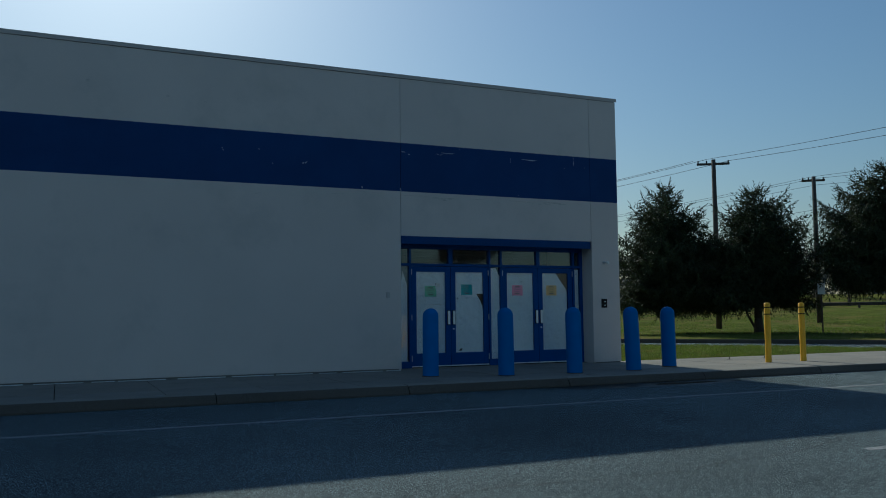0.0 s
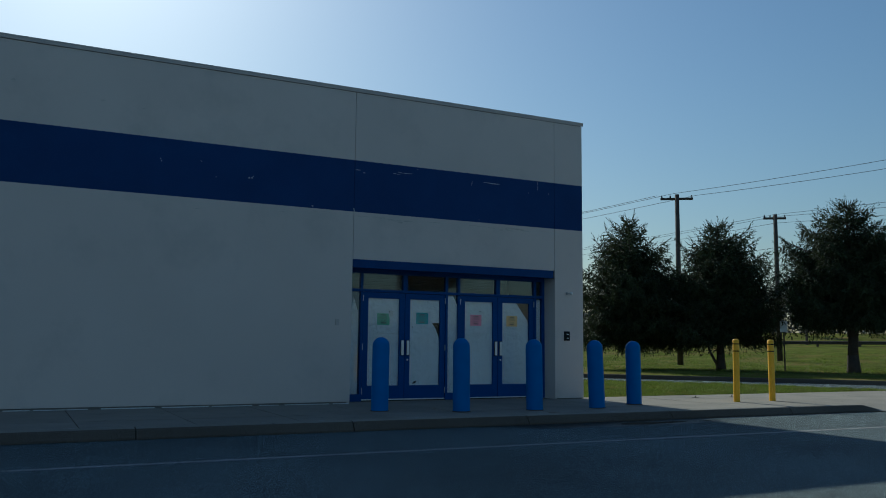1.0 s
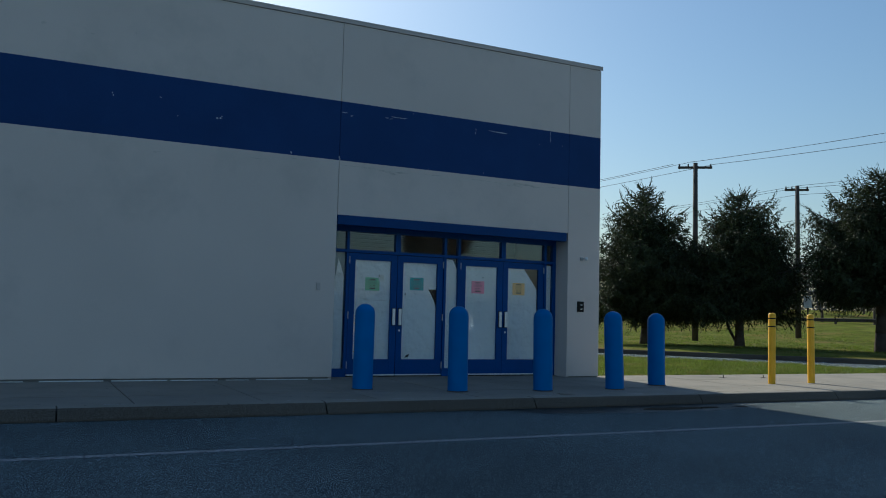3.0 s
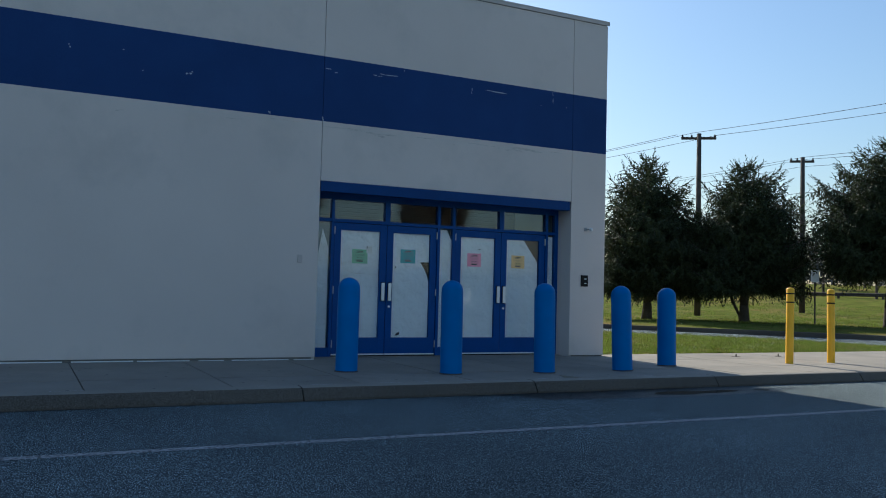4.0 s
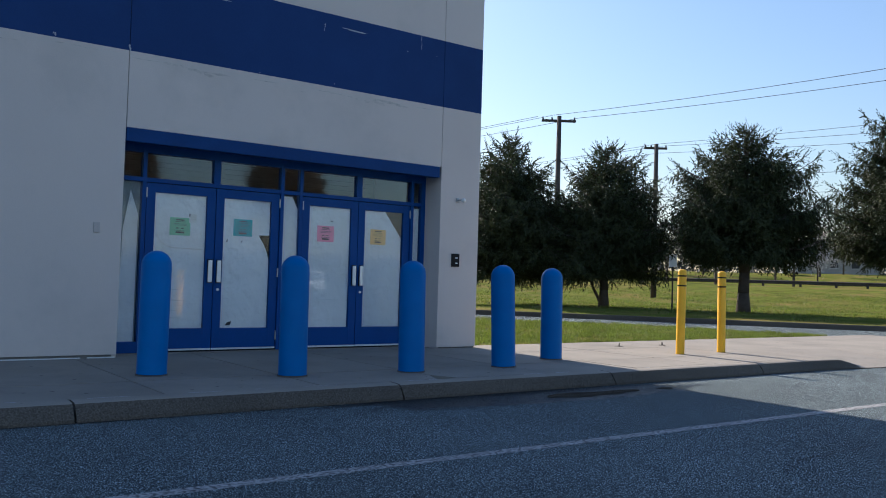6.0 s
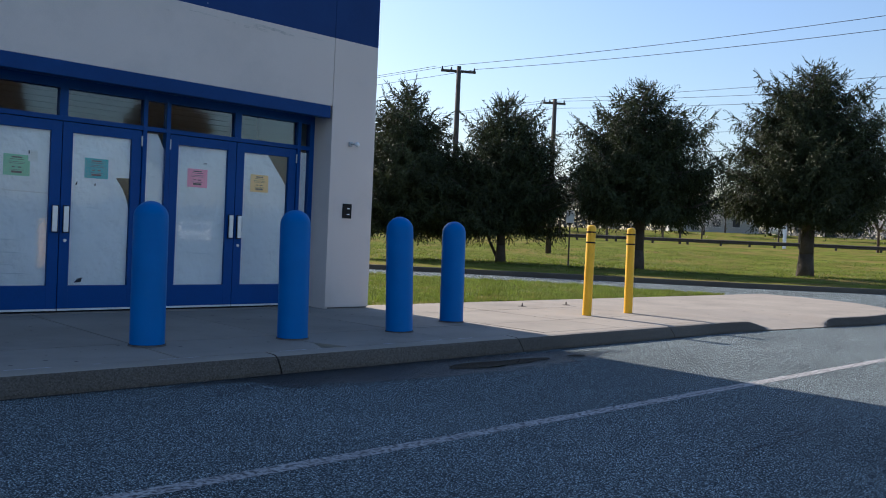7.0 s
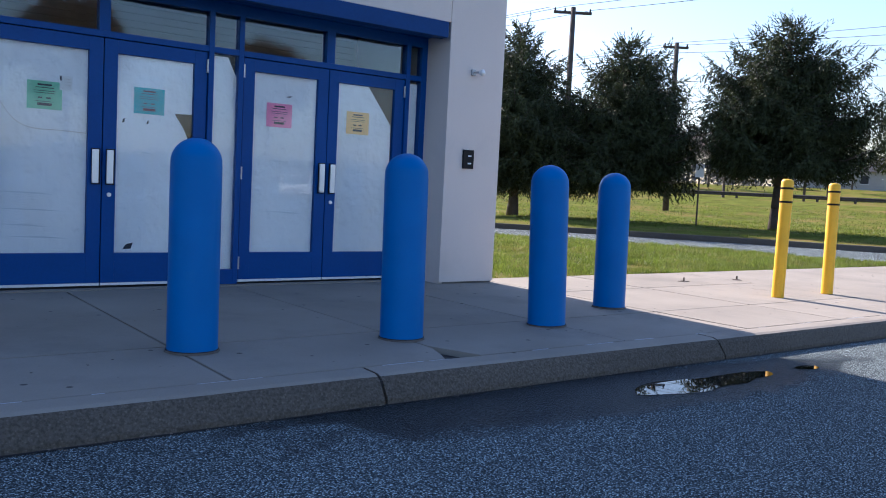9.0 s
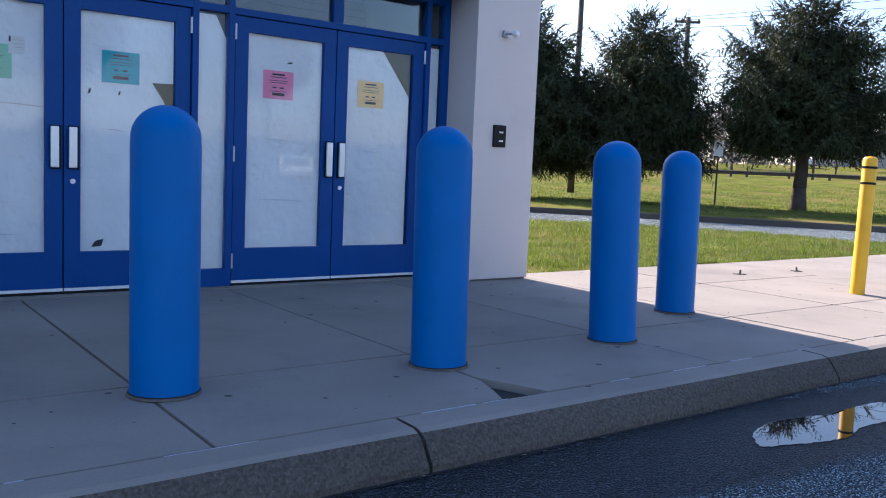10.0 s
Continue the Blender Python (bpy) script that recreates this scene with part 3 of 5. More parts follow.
def entrance_leaf(name, x0, hand, label):
    """A glazed leaf; hand +1 has its pull on the right stile."""
    leaf = group_thing(name, (x0, 18.55, 0), label, "door", "entrance doors", "structure")
    w = LEAF - 0.006
    s = 0.115
    part("stile", boxes((0.003, s, -0.03, 0.02, LEAF_Z0, LEAF_Z1), bevel=0.003), M["blue"], leaf)
    part("stile", boxes((w - s, w, -0.03, 0.02, LEAF_Z0, LEAF_Z1), bevel=0.003), M["blue"], leaf)
    part("top_rail", boxes((s, w - s, -0.029, 0.019, 2.19, LEAF_Z1 - 0.001)), M["blue"], leaf)
    part("bottom_rail", boxes((s, w - s, -0.029, 0.019, LEAF_Z0 + 0.001, 0.46)), M["blue"], leaf)
    pane = part("pane", boxes((s, w - s, -0.004, 0.002, 0.46, 2.19)), M["glass"], leaf)
    pane.visible_shadow = False
    part("sweep", boxes((0.004, w, -0.034, -0.006, 0.177, 0.199), bevel=0.002), M["white"], leaf, "white weather strip")
    hx = w - 0.055 if hand > 0 else 0.06
    h = part("handle", boxes((hx - 0.030, hx + 0.045, -0.036, -0.030, 1.055, 1.365), bevel=0.004), M["black"], leaf, "aluminium pull on a black plate")
    g = bmesh.new()
    box(g, hx - 0.034, hx + 0.022, -0.085, -0.062, 1.065, 1.355, bevel=0.008)
    box(g, hx - 0.015, hx + 0.012, -0.066, -0.034, 1.075, 1.10)
    box(g, hx - 0.015, hx + 0.012, -0.066, -0.034, 1.32, 1.345)
    part("grip", g, M["alu"], h)
    if hand < 0:
        part("lock", rod(bmesh.new(), (0.06, -0.045, 0.97), (0.06, -0.028, 0.97), 0.018, sides=16), M["alu"], leaf)
    ex = 0.0 if hand > 0 else w
    for z in (0.36, 1.22, 2.18):
        part("hinge", rod(bmesh.new(), (ex, -0.04, z - 0.06), (ex, -0.04, z + 0.06), 0.011, sides=10), M["steel"], leaf)
    return leaf


LEAVES = []
for k, (c, hand) in enumerate(((MEET[0], 1), (MEET[0], -1), (MEET[1], 1), (MEET[1], -1))):
    x = c - LEAF + 0.003 if hand > 0 else c + 0.003
    LEAVES.append((x, entrance_leaf("door_%d" % (k + 1), x, hand, "closed blue glazed shop door papered over inside")))


def plate(outline, y0, y1):
    """A thin upright plate from an outline in x and z."""
    bm = bmesh.new()
    f = [bm.verts.new((x, y0, z)) for x, z in outline]
    b = [bm.verts.new((x, y1, z)) for x, z in outline]
    bm.faces.new(f)
    bm.faces.new(b[::-1])
    n = len(outline)
    for i in range(n):
        bm.faces.new((f[i], b[i], b[(i + 1) % n], f[(i + 1) % n]))
    bmesh.ops.recalc_face_normals(bm, faces=bm.faces)
    return bm


PY = 18.562
papers = (
    [(8.70, 0.45), (9.43, 0.45), (9.43, 2.2), (8.70, 2.2)],
    [(9.60, 0.45), (10.33, 0.45), (10.33, 1.38), (10.25, 1.66), (10.22, 1.70), (10.33, 1.71), (10.33, 2.2), (9.60, 2.2)],
    [(10.88, 0.45), (11.60, 0.45), (11.60, 2.2), (10.88, 2.2)],
    [(11.78, 0.45), (12.50, 0.45), (12.50, 1.80), (12.46, 1.86), (12.20, 2.2), (11.78, 2.2)],
)
halves = []
for k, o in enumerate(papers):
    cut = (1.16, 0.92, 1.02, 1.08)[k]
    halves += [([(x, max(z, cut - 0.03)) for x, z in o], 0.0), ([(o[0][0], 0.45), (o[1][0], 0.45), (o[1][0], cut + 0.01), (o[0][0], cut - 0.015)], 0.004)]
SHEETS = []
for o, dy in halves:
    SHEETS.append(thing("paper_sheet", plate(o, PY + dy, PY + dy + 0.002), M["paper"], "white paper sheet covering the inside of the door glass", "paper", "papers on the doors"))
for o in ([(10.48, 0.30), (10.755, 0.30), (10.755, 2.10), (10.66, 2.29), (10.48, 2.29)], [(12.66, 0.3), (12.82, 0.3), (12.82, 2.28), (12.66, 2.28)], [(8.33, 0.3), (8.54, 0.3), (8.54, 1.9), (8.44, 2.2), (8.36, 1.7)]):
    thing("paper_sheet", plate(o, PY, PY + 0.002), M["paper"], "white paper strip covering a narrow sidelight", "paper", "papers on the doors")

thing("window_film", plate([(8.275, 0.3), (8.56, 0.3), (8.56, 2.31), (8.275, 2.31)], PY + 0.012, PY + 0.014), M["film"], "grey frosted film behind a narrow sidelight", "film")


def notice(x, z, colour, label):
    ob = group_thing("notice", (x, PY - 0.004, z), label, "notice", "notices on the doors")
    w, h = 0.135, 0.115
    part("sheet", boxes((-w, w, 0, 0.002, -h, h)), colour, ob)
    for bx, bz, bw, bh in ((0, 0.085, 0.055, 0.007), (0, 0.062, 0.07, 0.003), (0, 0.035, 0.085, 0.0022), (0, 0.018, 0.08, 0.0022), (-0.035, -0.022, 0.016, 0.006), (0.03, -0.022, 0.018, 0.006), (0, -0.075, 0.055, 0.011), (0, -0.052, 0.075, 0.002)):
        part("print_bar", boxes((bx - bw, bx + bw, -0.0015, -0.0005, bz - bh, bz + bh)), M["ink"], ob)


notice(9.08, 1.775, M["green"], "pale green printed notice taped to the paper")
notice(9.94, 1.81, M["teal"], "teal printed notice taped to the paper")
notice(11.20, 1.80, M["pink"], "pink printed notice taped to the paper")
notice(12.09, 1.80, M["amber"], "pale orange printed notice taped to the paper")

for x, z, w, h in ((9.72, 1.625, 0.012, 0.022), (9.93, 1.625, 0.010, 0.018), (9.78, 0.52, 0.045, 0.03), (11.30, 1.99, 0.03, 0.008)):
    thing("tape_scrap", plate([(x - w, z - h), (x + w * 0.6, z - h * 0.8), (x + w, z + h), (x - w * 0.3, z + h * 0.5)], PY - 0.003, PY - 0.001), M["ink"], "small dark scrap of tape on the paper", "tape", "scraps on the doors")
bm = bmesh.new()
prev = None
for x, z in smooth_line([(8.715, 1.78), (8.76, 1.68), (8.85, 1.56), (8.98, 1.50), (9.2, 1.495), (9.42, 1.485)], 5):
    ring = [bm.verts.new((x, PY - 0.0035, z - 0.0025)), bm.verts.new((x, PY - 0.0035, z + 0.0025))]
    if prev:
        bm.faces.new((prev[0], ring[0], ring[1], prev[1]))
    prev = ring
part("tear", bm, M["soot"], SHEETS[0], "curved tear")
thing("paper_flap", plate([(10.17, 1.72), (10.33, 1.725), (10.335, 1.42), (10.25, 1.60)], PY - 0.006, PY - 0.004), M["brown"], "dark torn flap hanging over the ripped paper", "paper")
note = group_thing("note", (9.245, PY - 0.005, 1.89), "small white note taped above a green notice", "note")
part("sheet", boxes((-0.05, 0.05, 0, 0.002, -0.06, 0.06)), M["white"], note)
part("print_bar", boxes((-0.049, -0.036, -0.0015, -0.0005, 0.02, 0.058)), M["ink"], note)
for z in (0.035, 0.01, -0.015):
    part("print_bar", boxes((-0.02, 0.04, -0.0015, -0.0005, z - 0.002, z + 0.002)), M["soot"], note)
# flat grey-blue slivers: the shade along the paper's folds, put into their colour
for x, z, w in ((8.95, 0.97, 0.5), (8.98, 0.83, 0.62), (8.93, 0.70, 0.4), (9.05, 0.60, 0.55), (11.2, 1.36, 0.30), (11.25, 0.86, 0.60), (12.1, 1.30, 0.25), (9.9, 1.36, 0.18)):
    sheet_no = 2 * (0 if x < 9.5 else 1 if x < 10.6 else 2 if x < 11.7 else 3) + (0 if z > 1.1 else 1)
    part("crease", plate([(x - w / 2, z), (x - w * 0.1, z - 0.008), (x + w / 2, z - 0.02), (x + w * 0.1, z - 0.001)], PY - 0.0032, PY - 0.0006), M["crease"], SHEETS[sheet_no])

# ---- bollards ----


def blue_bollard():
    ob = group_thing("bollard", (0, 0, 0), "bright blue dome-topped plastic bollard on the pavement", "bollard", "blue bollards at the entrance")
    r, h = 0.146, 1.24
    prof = [(r + 0.002, 0.012), (r, 0.03), (r, h - 0.165), (r - 0.001, h - 0.16)]
    prof += [(r * math.cos(a), h - 0.145 + 0.145 * math.sin(a)) for a in [math.pi / 2 * i / 9 for i in range(1, 9)]] + [(0, h)]
    part("sleeve", lathe(prof, 40), M["bollard"], ob, smooth=True)
    part("base_ring", lathe([(r - 0.02, 0.0), (r + 0.013, 0.0), (r + 0.010, 0.007), (r + 0.003, 0.011), (r - 0.02, 0.011)], 36), M["foot_ring"], ob, "rusty mortar ring round the foot")
    part("gap", lathe([(r - 0.02, 0.0112), (r + 0.007, 0.0112), (r + 0.006, 0.0150), (r - 0.02, 0.0152)], 36), M["crack"], ob, "dark gap under the sleeve")
    return ob


first = blue_bollard()
SPOTS = ((8.06, 16.24), (9.315, 15.66), (10.715, 15.55), (12.115, 15.61), (13.435, 16.165))
LEAN = ((0.4, 0.2), (-0.3, -0.6), (0.5, -0.6), (-0.2, 2.0), (0.3, 1.2))
first.matrix_basis = pose(*SPOTS[0], WALK_Z + 0.002, *LEAN[0])
for (x, y), (a, b) in zip(SPOTS[1:], LEAN[1:]):
    copy_thing(first, pose(x, y, WALK_Z + 0.002, a, b, random.uniform(0, 360)))


def yellow_bollard():
    ob = group_thing("bollard", (0, 0, 0), "slim yellow bollard with black bands", "bollard", "yellow bollards beyond the entrance")
    r, h = 0.066, 1.31
    part("sleeve", lathe([(r, 0), (r, h - 0.03), (r - 0.006, h - 0.012), (r - 0.022, h), (0, h + 0.006)], 28), M["yellow"], ob, smooth=True)
    for z in (h - 0.10, h - 0.25):
        part("stripe", lathe([(r + 0.0, z - 0.011), (r + 0.003, z - 0.011), (r + 0.003, z + 0.011), (r, z + 0.011)], 28), M["black"], ob)
    return ob


yel = yellow_bollard()
yel.matrix_basis = pose(16.14, 16.13, WALK_Z + 0.001, 0.3, 0.5)
copy_thing(yel, pose(17.21, 16.15, WALK_Z + 0.001, -0.2, 1.0, 40))

lot_post = copy_thing(yel, pose(13.45, 5.96, 0.0, 0, 0, 10) @ Matrix.Diagonal((1.75, 1.75, 0.95, 1)))
tagged(lot_post, "stout yellow bollard standing in the sunlit car park", "bollard", "bollards in the car park")

# ---- wall fittings ----
key = group_thing("entry_panel", (13.19, WALL_Y, 1.495), "black wall panel with two small pale labels", "panel")
part("body", boxes((-0.072, 0.072, -0.022, 0.0, -0.10, 0.10), bevel=0.005), M["black"], key)
for z in (0.035, -0.045):
    part("label_bar", boxes((-0.012, 0.035, -0.025, -0.0225, z - 0.008, z + 0.008)), M["white"], key)
lamp = group_thing("wall_sensor", (13.20, WALL_Y, 2.42), "small round grey sensor on a bracket on the wall", "sensor")
part("bracket", boxes((-0.025, 0.025, -0.03, 0, -0.035, 0.03), bevel=0.005), M["steel"], lamp)
part("arm", rod(bmesh.new(), (0, -0.02, 0), (0.02, -0.10, -0.005), 0.012, None, 8), M["steel"], lamp)
head = part("head", lathe([(0, -0.022), (0.026, -0.02), (0.035, -0.008), (0.036, 0.014), (0.028, 0.03), (0, 0.037)], 20), M["alu"], lamp, smooth=True)
head.matrix_basis = pose(0.03, -0.12, -0.01, 70, 0, 30)
bx = group_thing("outlet_box", (7.93, WALL_Y, 1.68), "small pale box on the wall", "outlet")
part("cover", boxes((-0.035, 0.035, -0.02, 0, -0.06, 0.06), bevel=0.004), M["coping"], bx)

# ---- trees ----


def spruce(name, height, radius, clear, skirt, seed, trunk_r, label):
    rng = random.Random(seed)
    ob = group_thing(name, (0, 0, 0), label, "tree", "row of spruces along the drive")
    bm = bmesh.new()
    n = 9
    last = Vector((0, 0, -0.1))
    for i in range(1, n + 1):
        z = height * 0.97 * i / n
        p = Vector((0.05 * math.sin(i * 1.7 + seed), 0.05 * math.cos(i * 2.1), z))
        f0, f1 = 1 - (i - 1) / n, 1 - i / n
        rod(bm, last, p, trunk_r * (f0 ** 0.8) + 0.02 + (0.06 if i == 1 else 0), trunk_r * (f1 ** 0.8) + 0.015, 10)
        last = p
    verts, faces = [], []

    def shoot(p, q, width, spacing=0.066):
        """A needled shoot from p to q: slim crossed blades set along it, narrowing to the tip."""
        axis = q - p
        n_blades = max(2, int(axis.length / spacing))
        axis.normalize()
        step = (q - p) / n_blades
        for k in range(n_blades):
            w = width * (1.0 - 0.55 * k / n_blades) * rng.uniform(0.7, 1.25)
            c = p + step * k
            d = (axis + Vector((rng.gauss(0, 0.3), rng.gauss(0, 0.3), rng.gauss(0, 0.3)))).normalized()
            side = d.cross(Vector((rng.gauss(0, 1), rng.gauss(0, 1), rng.gauss(0, 1)))).normalized() * w
            L = spacing * rng.uniform(1.6, 2.6)
            i0 = len(verts)
            verts.extend((tuple(c), tuple(c + d * L * 0.4 + side), tuple(c + d * L), tuple(c + d * L * 0.4 - side)))
            faces.append((i0, i0 + 1, i0 + 2, i0 + 3))

    whorls = int((height - clear) * 5.0)
    for w in range(whorls):
        u = w / (whorls - 1)
        # broad skirt, widest a third of the way up, narrowing to a spiky top
        prof = (1 - u ** 1.8) ** 0.8 * (skirt + (1 - skirt) * min(1, u / 0.28))
        count = max(4, int(8 * (1 - u) + 5))
        a0 = rng.uniform(0, 6.28)
        for b in range(count):
            if rng.random() < 0.08:
                continue
            a = a0 + 6.283 * b / count + rng.gauss(0, 0.25)
            z = clear + (height * 0.985 - clear) * u + rng.gauss(0, 0.1)
            lobes = 1 + 0.17 * math.sin(2 * a + seed) + 0.15 * math.sin(3 * a - seed * 1.7 + z * 0.9)
            L = max(0.3, radius * prof * lobes * (rng.uniform(0.62, 1.0) if rng.random() < 0.9 else rng.uniform(1.0, 1.14)))
            out = Vector((math.cos(a), math.sin(a), 0))
            side = Vector((-out.y, out.x, 0))
            lift = 0.50 * u - 0.10 + rng.gauss(0, 0.05)      # lower limbs hang, upper ones rise
            dip = 0.12 * L * (1 - u)

            def along(f):
                return Vector((0, 0, z)) + out * (L * f) + Vector((0, 0, L * f * lift - dip * math.sin(3.1 * f) + 0.10 * L * f ** 4))

            for i in range(3):
                rod(bm, along(i / 3), along((i + 1) / 3), (0.014 + 0.013 * L) * (1 - i / 3) + 0.006, (0.014 + 0.013 * L) * (1 - (i + 1) / 3) + 0.006, 4, False)
            sprays = max(4, int(L / 0.105))
            for k in range(sprays):
                f = 0.18 + 0.82 * (k + rng.random()) / sprays
                p = along(f)
                reach = (0.25 + 0.36 * min(L, 3.0) * (1.08 - f) ** 0.8) * rng.uniform(0.5, 1.15)
                for way in (-1, 1):
                    hang = rng.uniform(-0.75, -0.12) * (1 - 0.75 * u)
                    tip = p + side * (way * reach * 0.8) + out * (reach * rng.uniform(0.25, 0.7)) + Vector((0, 0, reach * hang))
                    shoot(p, tip, 0.031)
                    if reach > 0.45:                      # finer twigs that droop from the spray
                        for g in (0.3, 0.55, 0.78, 0.95):
                            m = p.lerp(tip, g + rng.uniform(-0.1, 0.1))
                            shoot(m, m + (out * rng.uniform(-0.1, 0.5) + side * rng.gauss(0, 0.35) + Vector((0, 0, rng.uniform(-1.0, -0.1)))).normalized() * rng.uniform(0.16, 0.42), 0.030)
                if rng.random() < 0.45:
                    shoot(p, p + (out * rng.uniform(0.1, 0.6) + side * rng.gauss(0, 0.3) + Vector((0, 0, 0.8))).normalized() * rng.uniform(0.15, 0.35), 0.026)
            tip = along(1.0)
            for k in range(3):
                shoot(along(rng.uniform(0.86, 1.0)), tip + (out * rng.uniform(0.3, 0.8) + side * rng.gauss(0, 0.3) + Vector((0, 0, rng.uniform(0.0, 0.5) + 0.5 * u))).normalized() * rng.uniform(0.2, 0.5), 0.026)
    for k in range(7):                                        # leaders
        foot = Vector((rng.gauss(0, 0.10), rng.gauss(0, 0.10), height * rng.uniform(0.88, 0.95)))
        shoot(foot, foot + Vector((rng.gauss(0, 0.14), rng.gauss(0, 0.14), rng.uniform(0.45, 0.8) + (0.25 if k == 0 else 0))), 0.034, 0.07)
    part("trunk", bm, M["bark"], ob, smooth=True)
    crown = new("crown", tri_mesh("crown", verts, faces, M["needle"]))
    crown.parent = ob
    return ob


for x, y, h, r, clear, skirt, seed, tr in ((30.0, 36.4, 7.4, 3.05, 1.95, 0.92, 1, 0.19), (33.4, 33.8, 7.1, 3.3, 2.1, 0.9, 2, 0.19), (36.6, 28.9, 7.75, 3.3, 2.75, 0.8, 3, 0.24), (42.1, 24.2, 8.95, 3.85, 2.95, 0.78, 4, 0.30)):
    t = spruce("spruce_tree", h, r, clear, skirt, seed, tr, "dark green spruce with a bare lower trunk on the lawn")
    t.location = (x, y, ground_z(x, y) - 0.02)
    if seed == 2:                             # a second, thinner stem leans away from the trunk
        bm = bmesh.new()
        rod(bm, (0, 0, -0.1), (-0.33, 0.40, 0.95), 0.075, 0.06, 8)
        rod(bm, (-0.33, 0.40, 0.95), (-0.55, 0.68, 2.6), 0.06, 0.03, 8)
        part("stem", bm, M["bark"], t, smooth=True)

# ---- poles ----


def utility_pole(x, y, top, half, label):
    ob = group_thing("utility_pole", (x, y, ground_z(x, y)), label, "utility pole", "utility poles")
    h = top - ground_z(x, y)
    part("shaft", rod(bmesh.new(), (0, 0, -0.3), (0, 0, h + 0.25), 0.19, 0.13, 12), M["pole"], ob, smooth=True)
    g = boxes((-half, half, 0.1, 0.22, -0.07, 0.07), bevel=0.01)
    arm = part("crossarm", g, M["pole"], ob)
    arm.matrix_basis = pose(0, 0, h, 0, 0, -35)
    for k in (0.08 - half, -0.4 * half, half - 0.08):
        ins = part("insulator", lathe([(0.03, 0.07), (0.06, 0.1), (0.035, 0.16), (0.05, 0.2), (0, 0.24)], 10), M["dark"], arm)
        ins.location = (k, 0.16, 0)
    return ob


utility_pole(39.45, 43.2, 10.67, 1.0, "wooden utility pole with a crossarm")
utility_pole(48.9, 43.9, 10.25, 0.75, "wooden utility pole with a crossarm")


def wire(points, sag, r=0.012):
    """A cable that sags between its ends, as one tube."""
    bm = bmesh.new()
    prev = None
    for a, b in zip(points, points[1:]):
        a, b = Vector(a), Vector(b)
        side = (b - a).cross(Vector((0, 0, 1))).normalized()
        for i in range(0 if prev is None else 1, 17):
            t = i / 16
            p = a.lerp(b, t) - Vector((0, 0, sag * 4 * t * (1 - t)))
            ring = [bm.verts.new(p + side * (r * math.cos(k * 1.2566)) + Vector((0, 0, r * math.sin(k * 1.2566)))) for k in range(5)]
            if prev:
                for k in range(5):
                    bm.faces.new((prev[k], prev[(k + 1) % 5], ring[(k + 1) % 5], ring[k]))
            prev = ring
    return bm


for pts in ([(34.3, 84, 10.9), (39.3, 43.5, 11.0), (42.6, 9.5, 11.0)], [(35.3, 84, 10.75), (40.4, 42.6, 10.85), (43.3, 9.0, 10.55)], [(33.3, 84, 10.75), (38.4, 43.9, 10.85)]):
    thing("power_line", wire(pts, 0.35, 0.014), M["dark"], "thin dark overhead power line between poles", "cable", "power lines")
for z0, z1 in ((10.5, 10.2), (10.35, 9.3), (9.9, 8.75), (8.2, 7.6), (7.0, 6.75)):
    thing("power_line", wire([(48, 86, z0), (48.9, 43.9, z0), (51.5, 10, z1)], 0.25, 0.012), M["dark"], "thin dark overhead power line between poles", "cable", "power lines")

# ---- street sign by the drive ----
sgn = group_thing("street_sign", (34.6, 31.0, ground_z(34.6, 31.0)), "small pale sign plate seen from behind on a dark post", "sign")
part("post", rod(bmesh.new(), (0, 0, -0.2), (0, 0, 2.36), 0.033, None, 8), M["pole"], sgn)
pl = part("plate", boxes((-0.16, 0.16, -0.043, -0.035, 1.84, 2.36), bevel=0.003), M["steel"], sgn, "pale metal plate")
pl.matrix_basis = pose(0, 0, 0, 0, 0, -45)

# ---- wall marks ----


def smear(bm, x, z, w, h, rng, layer):
    """An irregular mark on the wall face."""
    n = 9
    pts = []
    for i in range(n):
        a = 6.283 * i / n
        k = rng.uniform(0.45, 1.0)
        pts.append((x + w / 2 * math.cos(a) * k, z + h / 2 * math.sin(a) * k))
    vs = [bm.verts.new((px, WALL_Y - 0.0012 - 0.0005 * layer, pz)) for px, pz in pts]
    bm.faces.new(vs[::-1])


rng = random.Random(5)
for x, z, w, h, n in ((9.31, 4.68, 0.26, 0.02, 4), (9.12, 4.65, 0.14, 0.018, 3), (10.82, 4.62, 0.03, 0.12, 2), (11.25, 4.67, 0.36, 0.018, 6), (8.29, 4.66, 0.14, 0.03, 3), (8.4, 4.6, 0.08, 0.03, 2), (12.45, 4.72, 0.02, 0.22, 2), (12.2, 4.55, 0.04, 0.03, 1), (7.38, 3.85, 0.05, 0.06, 2), (8.23, 3.85, 0.05, 0.06, 2), (6.2, 4.3, 0.08, 0.05, 3), (5.3, 4.5, 0.04, 0.04, 2), (5.55, 4.25, 0.04, 0.04, 1), (4.6, 4.45, 0.05, 0.04, 2), (9.9, 3.85, 0.03, 0.05, 1), (11.0, 3.85, 0.03, 0.05, 1), (9.55, 4.8, 0.04, 0.04, 1), (12.72, 4.6, 0.03, 0.05, 1)):
    bm = bmesh.new()
    for layer in range(n):
        smear(bm, x + rng.uniform(-w, w) / 2, z + rng.uniform(-h, h) / 2, w * rng.uniform(0.3, 0.8), h * rng.uniform(0.4, 1), rng, layer)
    part("scuff", bm, M["scuff"], wall)
